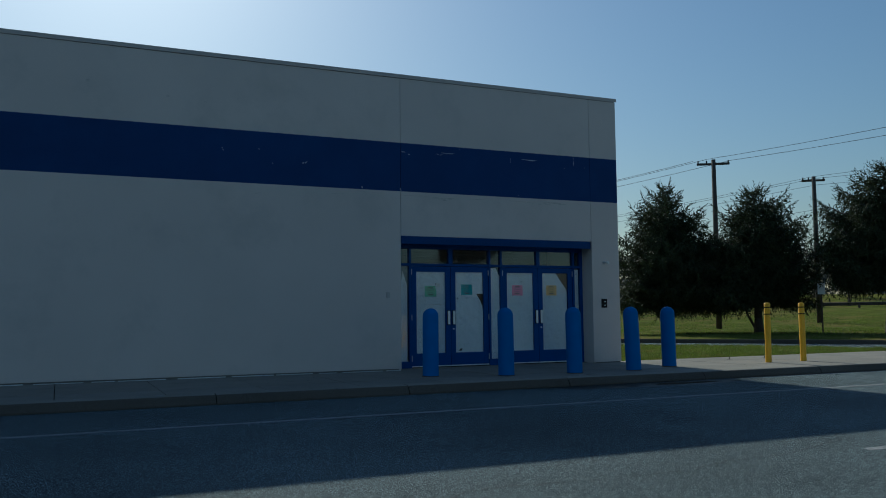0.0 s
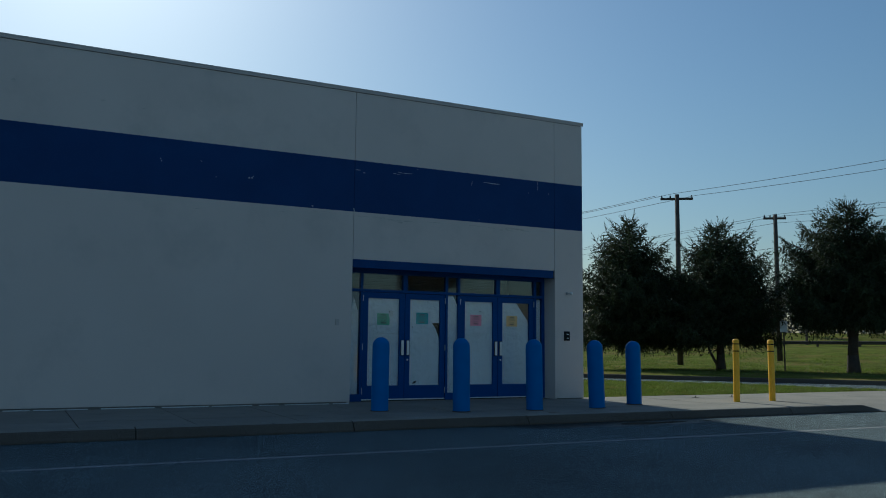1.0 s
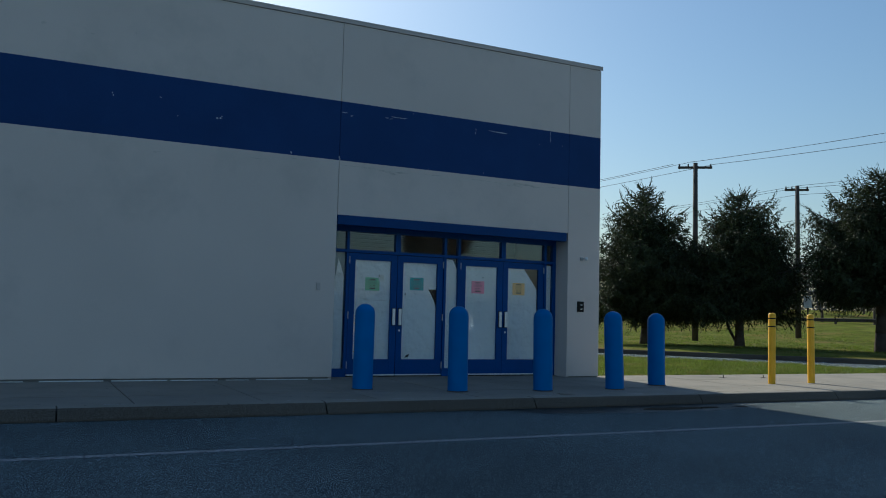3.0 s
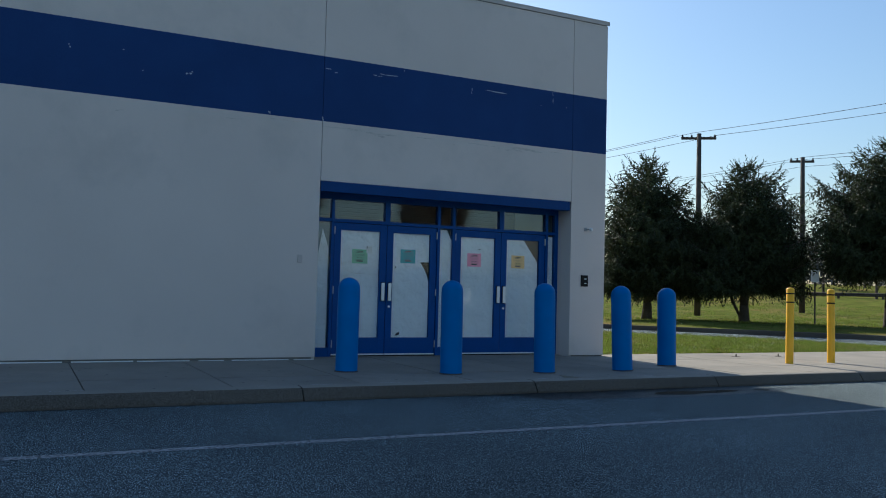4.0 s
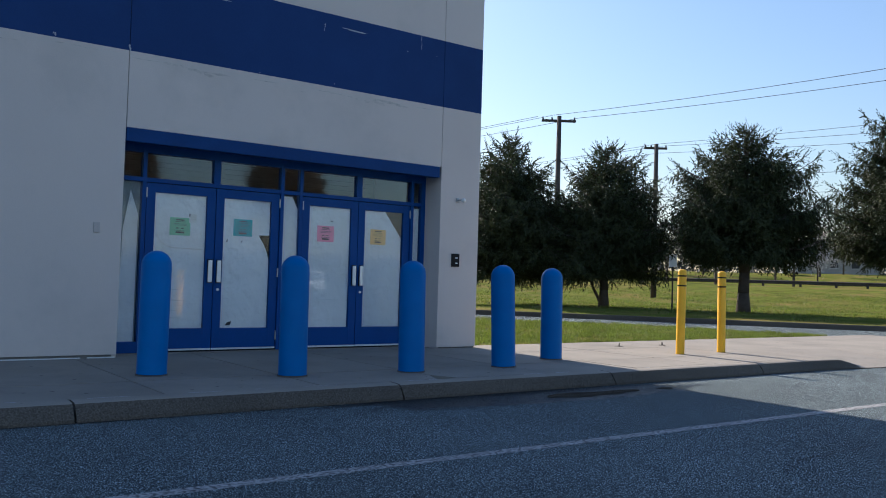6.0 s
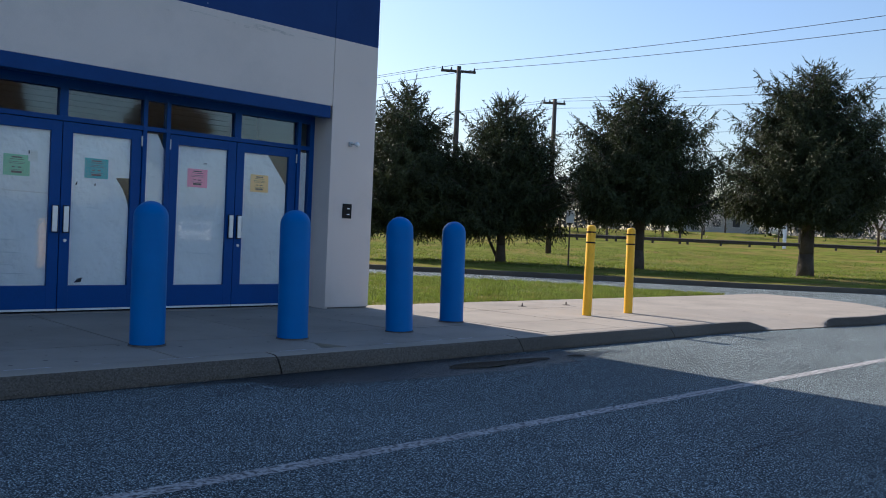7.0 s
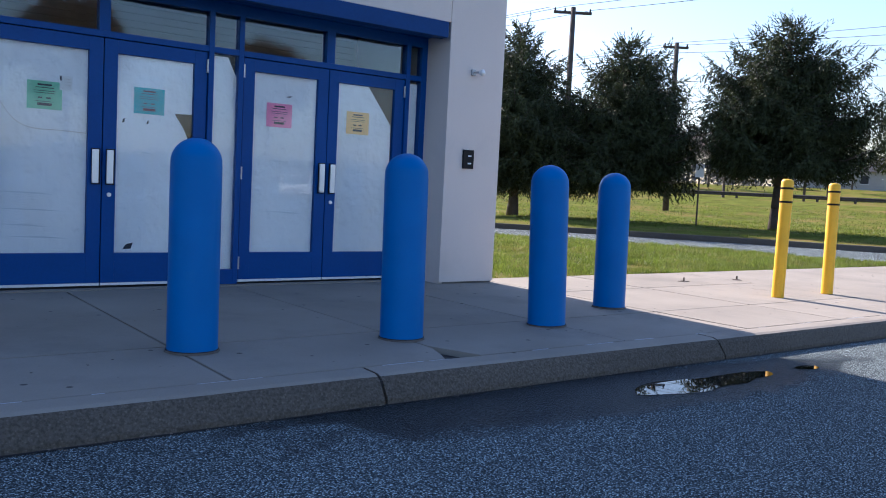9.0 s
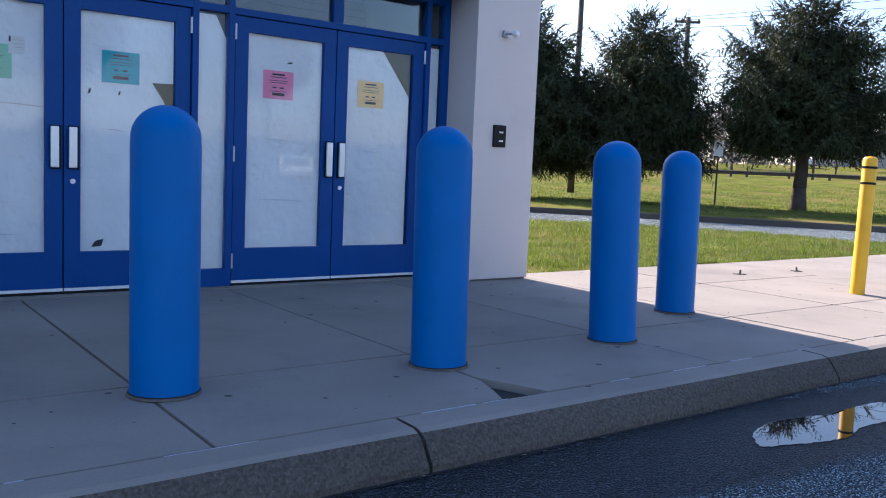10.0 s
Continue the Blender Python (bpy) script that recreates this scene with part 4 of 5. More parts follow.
for x, z, w, h, n in ((9.35, 3.72, 0.18, 0.02, 3), (11.75, 3.70, 0.40, 0.03, 5), (11.3, 3.72, 0.3, 0.02, 3), (10.6, 3.69, 0.2, 0.02, 2), (5.27, 3.63, 0.12, 0.03, 2), (6.9, 3.7, 0.3, 0.02, 2), (10.1, 3.74, 0.5, 0.015, 3), (8.6, 3.74, 0.5, 0.02, 6), (9.2, 3.70, 0.4, 0.05, 6), (11.9, 3.73, 0.5, 0.05, 9), (10.9, 3.74, 0.4, 0.02, 5), (7.6, 3.76, 0.4, 0.02, 4), (12.5, 3.75, 0.3, 0.015, 3), (3.6, 5.35, 0.10, 0.07, 3), (4.3, 5.3, 0.07, 0.05, 2), (2.2, 5.5, 0.12, 0.06, 2), (4.9, 5.45, 0.05, 0.05, 2)):
    bm = bmesh.new()
    for layer in range(n):
        smear(bm, x + rng.uniform(-w, w) / 2, z + rng.uniform(-h, h) / 2, w * rng.uniform(0.3, 0.8), h * rng.uniform(0.4, 1), rng, layer)
    part("grime", bm, M["soot"], wall)
bm = bmesh.new()
x = -20.0
while x < X0 - 0.3:
    w = rng.uniform(0.15, 0.9)
    box(bm, x, min(x + w, X0 - 0.02), WALL_Y - 0.004, WALL_Y + 0.02, 0.152, 0.152 + rng.uniform(0.008, 0.016))
    x += w + rng.uniform(0.02, 0.25)
part("flashing", bm, M["white"], wall, "chipped pale flashing along the foot")

# ---- car park markings ----
bm = bmesh.new()
x = -30.0
while x < 60:
    y = 12.25 - 0.004 * (x - 6)
    vs = [bm.verts.new(p) for p in ((x, y - 0.055, 0.003), (x + 1, y - 0.062, 0.003), (x + 1, y + 0.048, 0.003), (x, y + 0.055, 0.003))]
    bm.faces.new(vs)
    x += 1.0
tagged(thing("lane_line", bm, M["line"]), "worn white line painted along the drive lane", "road marking", kind="structure")
tagged(thing("bay_line", sheet([(8.6, 7.46), (10.6, 7.44), (10.6, 7.54), (8.62, 7.58)], 0.003), M["line"]), "worn white bay line on the asphalt", "road marking", kind="structure")
tagged(thing("end_line", sheet([(22.0, 13.95), (22.1, 13.95), (22.6, 9.5), (22.5, 9.5)], 0.003), M["line"]), "worn white bay line on the asphalt", "road marking", kind="structure")


def crack(points, width, seed):
    rr = random.Random(seed)
    bm = bmesh.new()
    prev = None
    for (ax, ay), (bx, by) in zip(points, points[1:]):
        n = max(2, int(math.hypot(bx - ax, by - ay) / 0.07))
        for i in range(n):
            t = i / n
            x, y = ax + (bx - ax) * t + rr.gauss(0, 0.012), ay + (by - ay) * t + rr.gauss(0, 0.016)
            w = width * rr.uniform(0.3, 1.0)
            ring = [bm.verts.new((x, y - w, 0.0025)), bm.verts.new((x, y + w, 0.0025))]
            if prev:
                bm.faces.new((prev[0], ring[0], ring[1], prev[1]))
            prev = ring
    return bm


cracks = ([(3.2, 6.6), (4.2, 7.3), (4.57, 7.53), (4.92, 7.58), (5.81, 7.41), (6.59, 7.48), (7.15, 7.64), (7.75, 7.65), (9.0, 8.1)], [(14.6, 12.6), (15.4, 11.4), (17.5, 10.6), (19.5, 9.0)], [(15.5, 13.3), (17.2, 12.7), (18.0, 11.2)], [(10.5, 10.85), (10.94, 11.02), (12.03, 11.07), (12.6, 10.5), (13.9, 10.2)])
for k, c in enumerate(cracks):
    tagged(thing("asphalt_crack", crack(c, 0.009, k), M["crack"]), "thin wandering crack in the asphalt", "crack", kind="structure")


def blot(points, z, seed, rough=0.05):
    rr = random.Random(seed)
    line = smooth_line(points + points[:1], 14)[:-1]
    return sheet([(x + rr.gauss(0, rough), y + rr.gauss(0, rough * 0.5)) for x, y in line], z)


for k, (a, b) in enumerate(((-9.0, 1.5), (1.5, 6.2), (6.2, 9.8), (9.8, 13.6), (13.6, 17.4))):
    bm = bmesh.new()
    prev = None
    n = int((b - a) / 0.06)
    for i in range(n + 1):
        x = a + (b - a) * i / n
        w = 0.012 + 0.012 * noise.noise((x * 3.1, 0, 7)) + 0.010 * noise.noise((x * 14, 4, 7))
        pair = bm.verts.new((x, 14.625, 0.0035)), bm.verts.new((x, 14.597 - max(0.0, w), 0.0035))
        if prev:
            bm.faces.new((prev[0], prev[1], pair[1], pair[0]))
        prev = pair
    tagged(thing("gutter_gap", bm, M["crack"]), "dark dirt-filled gap along the foot of the kerb", "crack", kind="structure")
thing("puddle", blot([(11.47, 14.13), (11.52, 14.19), (11.62, 14.27), (11.85, 14.33), (12.1, 14.30), (12.3, 14.26), (12.5, 14.27), (12.72, 14.26), (12.92, 14.21), (12.84, 14.11), (12.62, 14.10), (12.45, 14.045), (12.2, 14.055), (12.0, 14.01), (11.8, 14.03)], 0.004, 8, 0.006), M["water"], "shallow puddle of still water by the kerb", "puddle")
thing("puddle", blot([(13.2, 14.18), (13.36, 14.21), (13.48, 14.15), (13.36, 14.09)], 0.004, 9, 0.003), M["water"], "tiny puddle of still water by the kerb", "puddle")

verts, faces = [], []
rq = random.Random(31)
for _ in range(420):
    x, y = rq.uniform(2, 17), 14.6 - abs(rq.gauss(0, 0.05)) - 0.004
    if rq.random() < 0.25:
        x, y = rq.uniform(6, 14), rq.uniform(14.9, 18.0)
    z = 0.153 if y > 14.8 else 0.005
    a, r = rq.uniform(0, 6.28), rq.uniform(0.004, 0.013)
    i0 = len(verts)
    for k in range(4):
        verts.append((x + r * math.cos(a + k * 1.57) * rq.uniform(0.5, 1.2), y + r * math.sin(a + k * 1.57) * rq.uniform(0.4, 1), z + rq.uniform(0, 0.006)))
    faces.append((i0, i0 + 1, i0 + 2, i0 + 3))
tagged(new("leaf_litter", tri_mesh("leaf_litter", verts, faces, mat("dry_litter", (0.16, 0.13, 0.10), 0.9, var=0.2, bump=0, island=0.7))), "dry leaf crumbs scattered along the kerb", "litter", kind="stuff")

# ---- far scenery ----


def rail_line():
    pts = smooth_line([(38, 84), (54.9, 66), (65.1, 54.1), (71.6, 44.1), (75.4, 36.2), (80, 22), (84, 4)], 8)
    ob = group_thing("guard_rail", (0, 0, 0), "long dark steel guard rail along the top of the bank", "guard rail")
    bm = bmesh.new()
    for (ax, ay), (bx, by) in zip(pts, pts[1:]):
        za, zb = ground_z(ax, ay), ground_z(bx, by)
        for dz in (0.28, 0.42):
            rod(bm, (ax, ay, za + dz), (bx, by, zb + dz), 0.08, None, 6)
    part("beam", bm, M["pole"], ob)
    for x, y in pts[::2]:
        z = ground_z(x, y)
        part("post", boxes((x - 0.07, x + 0.07, y - 0.07, y + 0.07, z - 0.2, z + 0.47)), M["pole"], ob)


rail_line()
far_road = [(40, 92), (57, 72), (68, 58), (76, 46.5), (81, 36), (86, 20), (91, 0), (106, 4), (100, 24), (94, 42), (86, 56), (76, 70), (66, 84), (50, 100)]
tagged(thing("road_far", sheet(far_road, 1.53), M["road"]), "sunlit pale road beyond the bank", "road", kind="structure")


def bare_tree(height, spread, seed, material, label, leaf=0.16, dens=1.0):
    """A deciduous tree in early spring: trunk, forked limbs, and fine twig clumps."""
    rr = random.Random(seed)
    ob = group_thing("bare_tree", (0, 0, 0), label, "tree", "trees beyond the road")
    bm = bmesh.new()
    ends = []

    def grow(p, d, L, r, depth):
        q = p + d * L
        rod(bm, p, q, r, r * 0.7, 6, False)
        if depth == 0:
            ends.append(q)
            return
        for _ in range(3 if depth > 1 else 4):
            nd = (d + Vector((rr.gauss(0, 0.5), rr.gauss(0, 0.5), rr.gauss(0.05, 0.3)))).normalized()
            grow(q, nd, L * rr.uniform(0.6, 0.85), r * 0.62, depth - 1)
        ends.append(q)

    grow(Vector((0, 0, -0.2)), Vector((0, 0, 1)), height * 0.3, height * 0.02, 3)
    part("trunk", bm, M["bark"], ob)
    verts, faces = [], []
    for e in ends:
        for _ in range(int(26 * dens)):
            c = e + Vector((rr.gauss(0, 0.09), rr.gauss(0, 0.09), rr.gauss(0, 0.08))) * height * spread
            d = Vector((rr.gauss(0, 1), rr.gauss(0, 1), rr.gauss(0.3, 1))).normalized()
            s = d.orthogonal().normalized() * leaf * rr.uniform(0.15, 0.35)
            L = leaf * rr.uniform(0.8, 2.0)
            i0 = len(verts)
            verts.extend((tuple(c - s), tuple(c + s), tuple(c + d * L)))
            faces.append((i0, i0 + 1, i0 + 2))
    crown = new("crown", tri_mesh("crown", verts, faces, material))
    crown.parent = ob
    return ob


protos = [bare_tree(9, 1.0, 11, M["twig"], "bare grey-brown tree in early spring", 0.3), bare_tree(6, 1.1, 12, M["blossom"], "small tree covered in pale blossom", 0.2, 1.3), bare_tree(8, 1.1, 13, M["budding"], "budding olive-green tree in early spring", 0.28, 1.4)]
rr = random.Random(21)
spots = [(107, 66, 1), (112, 58, 1), (100, 50, 0), (104, 70, 2), (98, 41, 2), (110, 44, 1), (90, 76, 0), (84, 82, 1), (74, 86, 2), (66, 92, 0), (95, 62, 0), (103, 36, 2), (60, 98, 1), (86, 66, 0), (112, 30, 0), (116, 18, 2), (108, 84, 0), (118, 72, 0), (128, 74, 2), (122, 58, 0), (130, 66, 0), (102, 92, 0), (114, 92, 2)]
used = [False] * 3
for x, y, k in spots:
    m = pose(x, y, ground_z(x, y) - 0.02, 0, 0, rr.uniform(0, 360))
    if not used[k]:
        protos[k].matrix_basis, used[k] = m, True
    else:
        copy_thing(protos[k], m @ Matrix.Diagonal((1, 1, 1, 1)))



def round_tree(x, y, height, radius, seed):
    """A small street tree with a dense rounded crown of brown buds."""
    rr = random.Random(seed)
    ob = group_thing("budding_tree", (x, y, ground_z(x, y)), "rounded brown budding tree across the car park", "tree", "trees across the car park")
    bm = bmesh.new()
    fork = Vector((0, 0, height - 2 * radius + 0.3))
    rod(bm, (0, 0, -0.2), fork, 0.17, 0.12, 10)
    verts, faces = [], []
    for _ in range(90):
        d = Vector((rr.gauss(0, 1), rr.gauss(0, 1), rr.gauss(0.25, 0.8))).normalized()
        end = Vector((0, 0, height - radius)) + d * radius * rr.uniform(0.7, 1.0)
        rod(bm, fork.lerp(Vector((0, 0, height - radius)), rr.random()), end, 0.04, 0.01, 4, False)
        for _ in range(150):
            c = end + Vector((rr.gauss(0, 1), rr.gauss(0, 1), rr.gauss(0, 1))) * radius * 0.13
            v = Vector((rr.gauss(0, 1), rr.gauss(0, 1), rr.gauss(0.4, 1))).normalized()
            w = v.orthogonal().normalized() * rr.uniform(0.03, 0.07)
            i0 = len(verts)
            verts.extend((tuple(c - w), tuple(c + w), tuple(c + v * rr.uniform(0.14, 0.34))))
            faces.append((i0, i0 + 1, i0 + 2))
    part("trunk", bm, M["bark"], ob)
    crown = new("crown", tri_mesh("crown", verts, faces, M["buds"]))
    crown.parent = ob


round_tree(17.4, -18.0, 9.4, 2.4, 41)
round_tree(29.4, -21.0, 9.1, 2.3, 42)

# the hazy woods behind everything, too far to tell trees apart
verts, faces = [], []
for i in range(60000):
    a = rr.uniform(radians(-10), radians(350))
    d = rr.uniform(150, 200)
    x, y = 6 + d * math.sin(a), 8 + d * math.cos(a)
    h = 5.6 + 2.4 * noise.noise((a * 14, 0, 3)) + 1.6 * noise.noise((a * 50, 1, 3))
    z = (3.5 if ground_z(x, y) > 0 else 0.0) + h * rr.random() ** 0.85
    v = Vector((rr.gauss(0, 1), rr.gauss(0, 1), rr.gauss(0, 1))).normalized()
    s = v.orthogonal().normalized() * rr.uniform(0.3, 0.8)
    v *= rr.uniform(0.5, 1.3)
    i0 = len(verts)
    verts.extend(((x - s.x, y - s.y, z - s.z), (x + s.x, y + s.y, z + s.z), (x + v.x, y + v.y, z + v.z)))
    faces.append((i0, i0 + 1, i0 + 2))
woods = new("far_woods", tri_mesh("far_woods", verts, faces, mat("far_twigs", (0.072, 0.076, 0.070), 0.9, var=0.3, scale=0.05, bump=0, island=0.35)))
tagged(woods, "hazy band of bare woods on the horizon", "woods", kind="stuff")

# brick building past the road
shop = group_thing("brick_building", (90.5, 38.6, 1.45), "low red brick building with a dark upper band", "building")
shop.matrix_basis = pose(91.5, 37.6, 1.45, 0, 0, -72)
part("wall", boxes((0, 30, 0, 12, -0.3, 2.0)), M["brick"], shop, "red brick wall")
part("fascia", boxes((-0.1, 30.1, -0.12, 12.1, 2.0, 4.4), bevel=0.03), M["roof"], shop, "dark fascia")
for i in range(9):
    part("letter_bar", boxes((1.0 + i * 0.9, 1.55 + i * 0.9, -0.16, -0.125, 3.1, 3.6)), M["coping"], shop)
part("roof", boxes((-0.2, 30.2, -0.2, 12.2, 4.4, 4.55)), M["roof"], shop)


def house(x, y, w, d, h, turn, label):
    ob = group_thing("house", (0, 0, 0), label, "house", "houses beyond the road")
    ob.matrix_basis = pose(x, y, ground_z(x, y) - 0.1, 0, 0, turn)
    part("wall", boxes((0, w, 0, d, -0.3, h)), M["siding"], ob)
    bm = bmesh.new()
    a = [bm.verts.new(p) for p in ((-0.4, -0.4, h), (w + 0.4, -0.4, h), (w + 0.4, d + 0.4, h), (-0.4, d + 0.4, h), (-0.4, d / 2, h + d * 0.33), (w + 0.4, d / 2, h + d * 0.33))]
    for f in ((0, 1, 5, 4), (2, 3, 4, 5), (1, 2, 5), (3, 0, 4), (3, 2, 1, 0)):
        bm.faces.new([a[i] for i in f])
    part("roof", bm, M["roof"], ob)
    for i in range(int(w / 3)):
        win = part("window", boxes((1 + i * 3, 2.1 + i * 3, -0.05, 0.02, 1.0, 2.2)), M["dark"], ob)
        part("sill", boxes((0.95 + i * 3, 2.15 + i * 3, -0.09, 0.0, 0.93, 1.0)), M["white"], win)


house(128, 84, 14, 8, 2.9, -55, "low pale house with a dark roof")
house(100, 112, 12, 8, 3.0, -35, "low pale house with a dark roof")
house(140, 52, 14, 9, 3.2, -70, "low pale house with a dark roof")


def far_car(x, y, turn, material, label):
    ob = group_thing("parked_car", (0, 0, 0), label, "car", "cars parked far off")
    ob.matrix_basis = pose(x, y, ground_z(x, y) + 0.03, 0, 0, turn)
    prof = [(-2.2, 0.35), (2.2, 0.35), (2.25, 0.8), (1.2, 0.95), (0.6, 1.5), (-1.3, 1.55), (-2.1, 1.0), (-2.25, 0.8)]
    bm = plate(prof, -0.85, 0.85)
    part("body", bm, material, ob)
    part("side_glass", plate([(-1.9, 1.02), (1.0, 1.0), (0.55, 1.42), (-1.25, 1.46)], -0.87, 0.87), M["dark"], ob)
    screen = part("windscreen", boxes((-0.012, 0.012, -0.72, 0.72, -0.33, 0.33)), M["dark"], ob)
    screen.matrix_basis = pose(0.93, 0, 1.22, 0, -47.5, 0)
    part("grille", boxes((2.2, 2.262, -0.45, 0.45, 0.62, 0.74)), M["black"], ob)
    part("bumper", boxes((2.18, 2.29, -0.82, 0.82, 0.36, 0.54), bevel=0.03), M["dark"], ob)
    for wy in (-0.64, 0.64):
        part("headlight", boxes((2.1, 2.255, wy - 0.14, wy + 0.14, 0.64, 0.76), bevel=0.02), M["steel"], ob)
    for wx in (-1.4, 1.4):
        for wy in (-0.8, 0.8):
            part("wheel", rod(bmesh.new(), (wx, wy - 0.1, 0.33), (wx, wy + 0.1, 0.33), 0.33, None, 14), M["black"], ob)


far_car(124, 64, 20, M["white"], "white car parked beyond the road")
far_car(119, 77, 28, M["white"], "white car parked beyond the road")
far_car(29.3, -17.0, 116, M["white"], "white car parked across the car park")
thing("flag_post", boxes((82.9, 83.15, 43.8, 44.05, 1.3, 3.75), bevel=0.02), M["white"], "plain white post beside the far road", "post")

# ---- stubs in the pavement ----


def stub():
    ob = group_thing("anchor_stub", (0, 0, 0), "rusty bolt stub standing in the concrete", "bolt", "stubs in the pavement")
    part("plate", boxes((-0.06, 0.06, -0.05, 0.05, 0, 0.006)), M["pole"], ob)
    part("bolt", rod(bmesh.new(), (0, 0, 0.005), (0.008, 0, 0.05), 0.012, 0.010, 8), M["pole"], ob)
    return ob


st = stub()
st.matrix_basis = pose(16.35, 17.56, 0.151, 0, 0, 10)
copy_thing(st, pose(17.42, 17.52, 0.151, 0, 0, 50))

# ---- lawn blades ----
verts, faces = [], []
rr = random.Random(4)
edge_y, edge_x = [p[1] for p in lawn_line[::-1]], [p[0] for p in lawn_line[::-1]]
while len(faces) < 80000:
    x, y = rr.uniform(13.7, 25.0), 18.44 + 13 * rr.random() ** 1.6
    clump = noise.noise((x * 2.6, y * 2.6, 7)) + 0.6 * noise.noise((x * 0.8, y * 0.8, 3))
    if x > np.interp(y, edge_y, edge_x) - 0.08 or clump < rr.uniform(-0.75, 0.15):
        continue
    h = rr.uniform(0.025, 0.075) * (1.1 + 0.8 * clump)
    a = rr.uniform(0, 6.28)
    c, s_ = math.cos(a) * 0.007, math.sin(a) * 0.007
    lx, ly = rr.gauss(0, 0.03), rr.gauss(0, 0.03)
    i0 = len(verts)
    verts.extend(((x - c, y - s_, 0.118), (x + c, y + s_, 0.118), (x + lx, y + ly, 0.12 + h)))
    faces.append((i0, i0 + 1, i0 + 2))
tagged(new("grass_blades", tri_mesh("grass_blades", verts, faces, M["blade"])), "short patchy lawn grass beside the building", "grass", kind="stuff")

verts, faces = [], []
while len(faces) < 60000:
    x, y = rr.uniform(22, 62), rr.uniform(13, 62)
    d = beyond(x, y)
    clump = noise.noise((x * 0.9, y * 0.9, 5)) + 0.7 * noise.noise((x * 0.25, y * 0.25, 9))
    if d < 0.25 or d < 9 * rr.random() or math.hypot(x - 6, y - 8) > 64 or clump < rr.uniform(-0.8, 0.3):
        continue
    z = bank_z(x, y, d)
    h = rr.uniform(0.03, 0.08) * (1.1 + 0.5 * clump)
    a = rr.uniform(0, 6.28)
    c, s_ = math.cos(a) * 0.022, math.sin(a) * 0.022
    i0 = len(verts)
    verts.extend(((x - c, y - s_, z - 0.02), (x + c, y + s_, z - 0.02), (x + rr.gauss(0, 0.04), y + rr.gauss(0, 0.04), z + h)))
    faces.append((i0, i0 + 1, i0 + 2))
tagged(new("verge_blades", tri_mesh("verge_blades", verts, faces, M["blade"])), "rough tufted grass on the verge and bank", "grass", kind="stuff")

# ---- pavement and kerb, piece by piece ----
WALK_END = 17.32
pave = tagged(thing("pavement", boxes((WEST, CORNER_X, 14.872, 18.72, -0.1, 0.112), (CORNER_X, WALK_END, 14.872, 18.40, -0.1, 0.112)), M["sealant"]), "concrete pavement slabs in front of the shop", "pavement", kind="structure")
JOINT = 0.0065
cols = [9.235 + 1.483 * k for k in range(-23, 6)] + [WALK_END]
cols[0] = WEST
for a, b in zip(cols, cols[1:]):
    rows = [(14.877, 15.83), (15.83, 18.40)] if b < CORNER_X + 0.9 else [(14.877, 15.83), (15.83, 17.2), (17.2, 18.42)]
    if b < X0 or (a > X1 and b < CORNER_X):
        rows[-1] = (15.83, 18.20)
    for c, d in rows:
        dz = rr.uniform(-0.0015, 0.0015)
        o = [(a + JOINT, c + JOINT), (b - JOINT, c + JOINT), (b - JOINT, d - JOINT), (a + JOINT, d - JOINT)]
        if c < 15 and abs(a - 9.235 - 1.483) < 0.1:      # corners broken away on both sides of one joint
            o = [(a + 0.15, c + JOINT), *o[1:], (a + 0.03, c + 0.20), (a + JOINT, c + 0.33)][0:4] + [(a + JOINT, c + 0.38), (a + 0.09, c + 0.17)]
        if c < 15 and abs(b - 9.235 - 1.483) < 0.1:
            o = [o[0], (b - 0.13, c + JOINT), (b - 0.07, c + 0.14), (b - JOINT, c + 0.31), o[2], o[3]]
        part("slab", slab(o, 0.10, WALK_Z + dz, 0.002), M["walk"], pave)
part("threshold_strip", boxes((X0, X1, 18.412, 18.72, 0.10, 0.158)), M["walk"], pave)

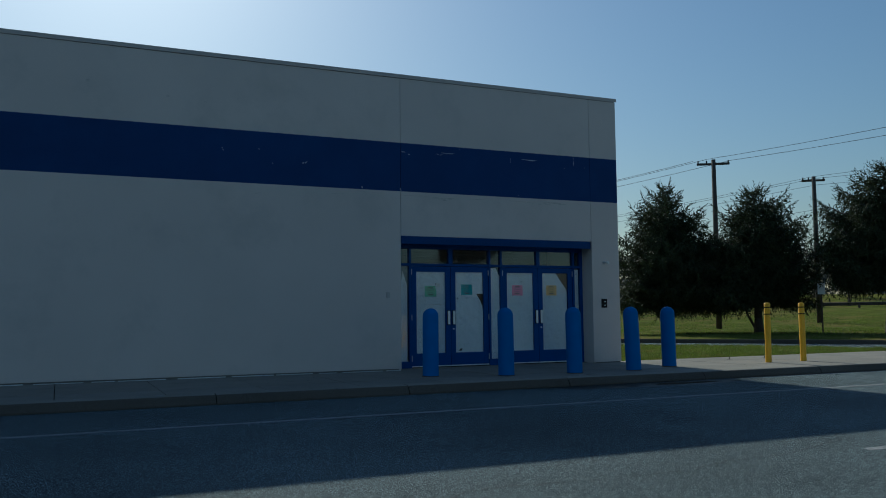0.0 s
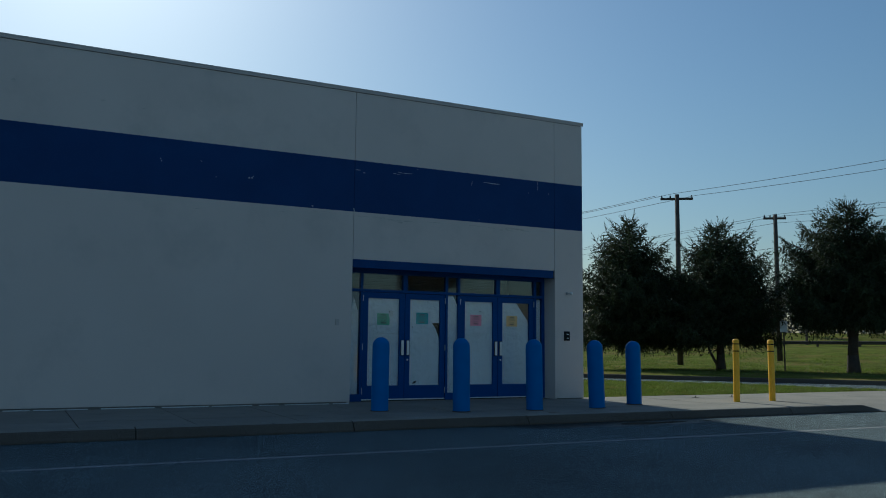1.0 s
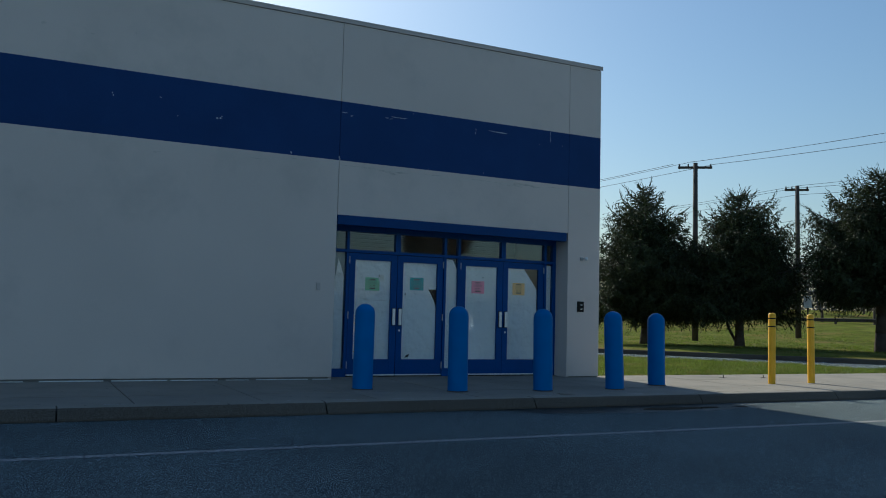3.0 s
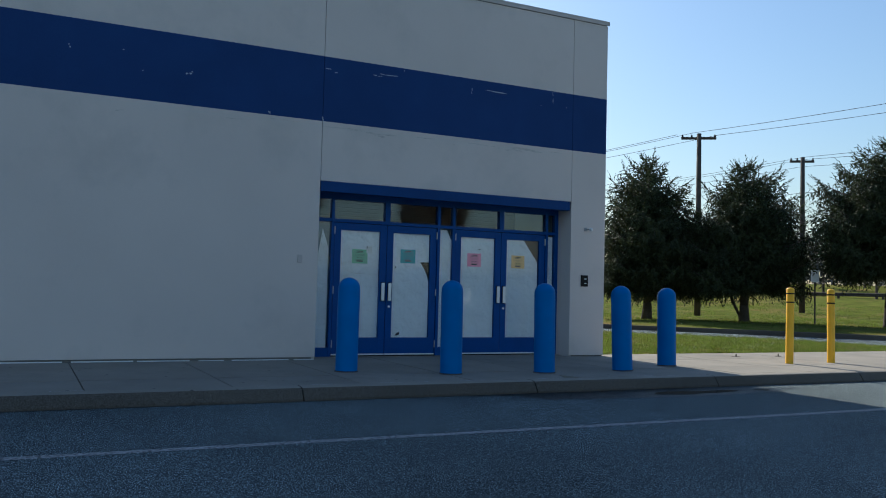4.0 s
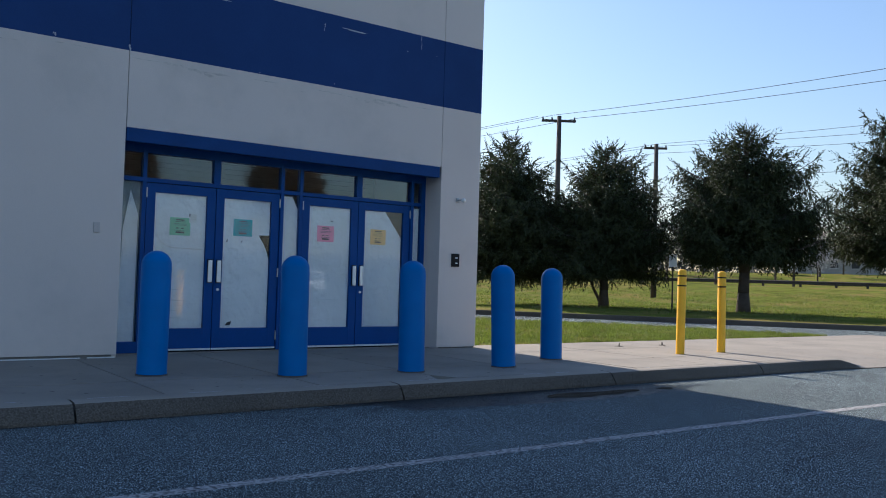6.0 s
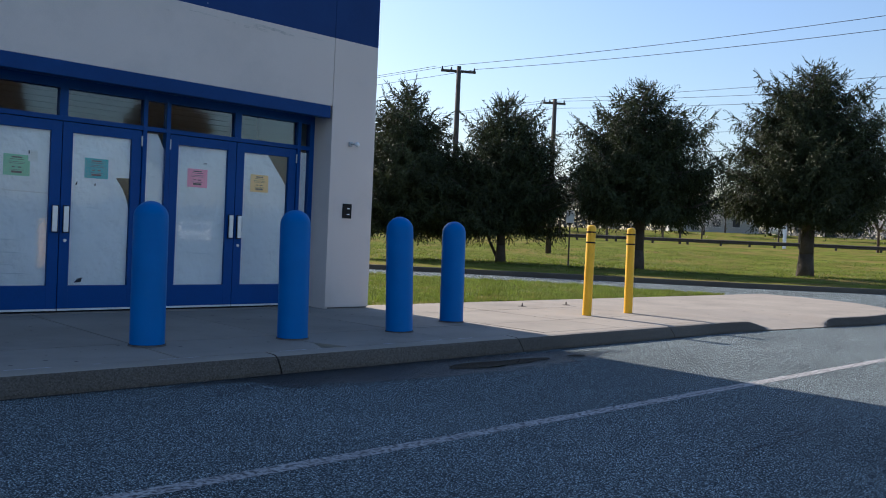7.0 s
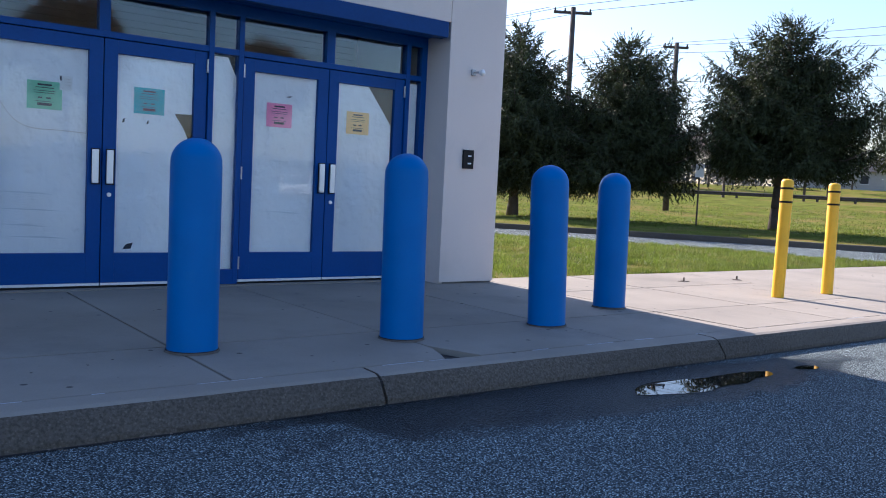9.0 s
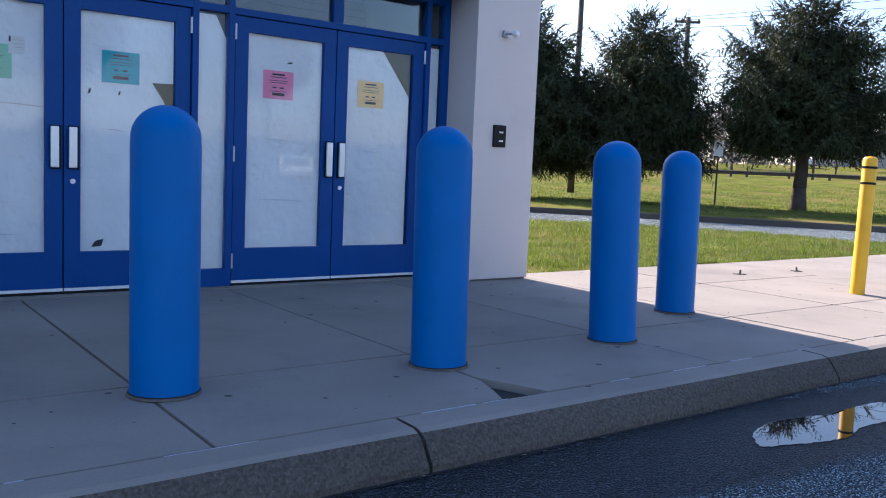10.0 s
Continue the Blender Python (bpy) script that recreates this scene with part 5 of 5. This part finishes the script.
kerb = tagged(new("kerb"), "worn concrete kerb stones along the pavement", "kerb", kind="structure")
joints = [6.985 + 3.015 * k for k in range(-11, 4)] + [WALK_END]
for k, (a, b) in enumerate(zip(joints, joints[1:])):
    bm = bmesh.new()
    n = max(6, int((b - a) / 0.12))
    prev = None
    for i in range(n + 1):
        x = a + 0.009 + (b - a - 0.018) * i / n
        j = [0.006 * noise.noise((x * 2.3, q * 1.7, 5)) + 0.004 * noise.noise((x * 9, q * 3.1, 2)) for q in range(6)]
        e = 0.005 if i in (0, n) else 0.0
        ring = [bm.verts.new(p) for p in ((x, 14.60 + j[0], -0.06), (x, 14.61 + j[1], 0.03), (x, 14.665 + j[2] + e, 0.115), (x, 14.69 + j[3] + e, 0.139 - e * 0.5), (x, 14.725 + e, 0.149 + j[4] * 0.3 - e * 0.3), (x, 14.868, 0.151), (x, 14.868, -0.06))]
        if prev:
            for q in range(6):
                bm.faces.new((prev[q], prev[q + 1], ring[q + 1], ring[q]))
        else:
            bm.faces.new(ring)
        prev = ring
    bm.faces.new(prev[::-1])
    bmesh.ops.recalc_face_normals(bm, faces=bm.faces)
    part("joint_filler", boxes((a - 0.0085, a + 0.0085, 14.665, 14.862, -0.05, 0.118)), M["sealant"], kerb)
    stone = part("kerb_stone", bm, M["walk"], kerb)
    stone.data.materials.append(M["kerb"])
    # front faces: brown exposed aggregate, its colour also darkened for their shade
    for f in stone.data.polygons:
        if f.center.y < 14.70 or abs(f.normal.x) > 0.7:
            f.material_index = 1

rng = random.Random(17)
x = 1.0
while x < 16.8:                              # pale crumbs of mortar left in the seam behind the kerb
    w = rng.uniform(0.03, 0.35)
    part("mortar", boxes((x, x + w, 14.8685, 14.8685 + rng.uniform(0.005, 0.010), 0.12, 0.1512)), M["scuff"], kerb)
    x += w + rng.uniform(0.02, 0.9)


def front(x):
    """Plan line of the pavement's end: nearly straight, then round the nose."""
    if x < 21.6:
        return 14.60 - 0.11 * max(0.0, x - 17.6)
    t = min(1.0, (x - 21.6) / 4.7)
    return 14.16 + 4.26 * (1 - math.sqrt(max(0.0, 1 - t ** 2.6)))


def ramp_drop(x):
    if x < 18.1 or x > 20.45:
        return 0.0
    return min(1.0, (x - 18.1) / 0.6, (20.45 - x) / 0.4)


bm = bmesh.new()
prev = None
xs = [WALK_END - 0.012 + 0.115 * i for i in range(79)]
xs = [x for x in xs if x < 26.28] + [26.29]
for x in xs:
    y0 = front(x)
    ring = [bm.verts.new((x, y0, -0.06))]
    for f, dz in ((-0.01, 0.12), (0.045, 0.035), (0.07, 0.011), (0.105, 0.001), (0.25, 0.0), (0.6, 0), (1.1, 0), (1.7, 0), (2.4, 0), (3.2, 0)):
        y = min(18.41, y0 + 0.02 + f)
        drop = ramp_drop(x) * min(1.0, max(0.0, 1 - f / 1.5)) * 0.138
        ring.append(bm.verts.new((x, y, WALK_Z - dz * (1 - ramp_drop(x)) - drop)))
    ring.append(bm.verts.new((x, 18.415, WALK_Z)))
    ring.append(bm.verts.new((x, 18.415, -0.06)))
    if prev:
        for q in range(len(ring) - 1):
            bm.faces.new((prev[q], prev[q + 1], ring[q + 1], ring[q]))
    prev = ring
bmesh.ops.remove_doubles(bm, verts=bm.verts, dist=0.0005)
bmesh.ops.recalc_face_normals(bm, faces=bm.faces)
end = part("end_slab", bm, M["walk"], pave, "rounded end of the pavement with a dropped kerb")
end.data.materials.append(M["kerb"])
# steep sides, lit from behind, take the dark kerb colour as painted shade
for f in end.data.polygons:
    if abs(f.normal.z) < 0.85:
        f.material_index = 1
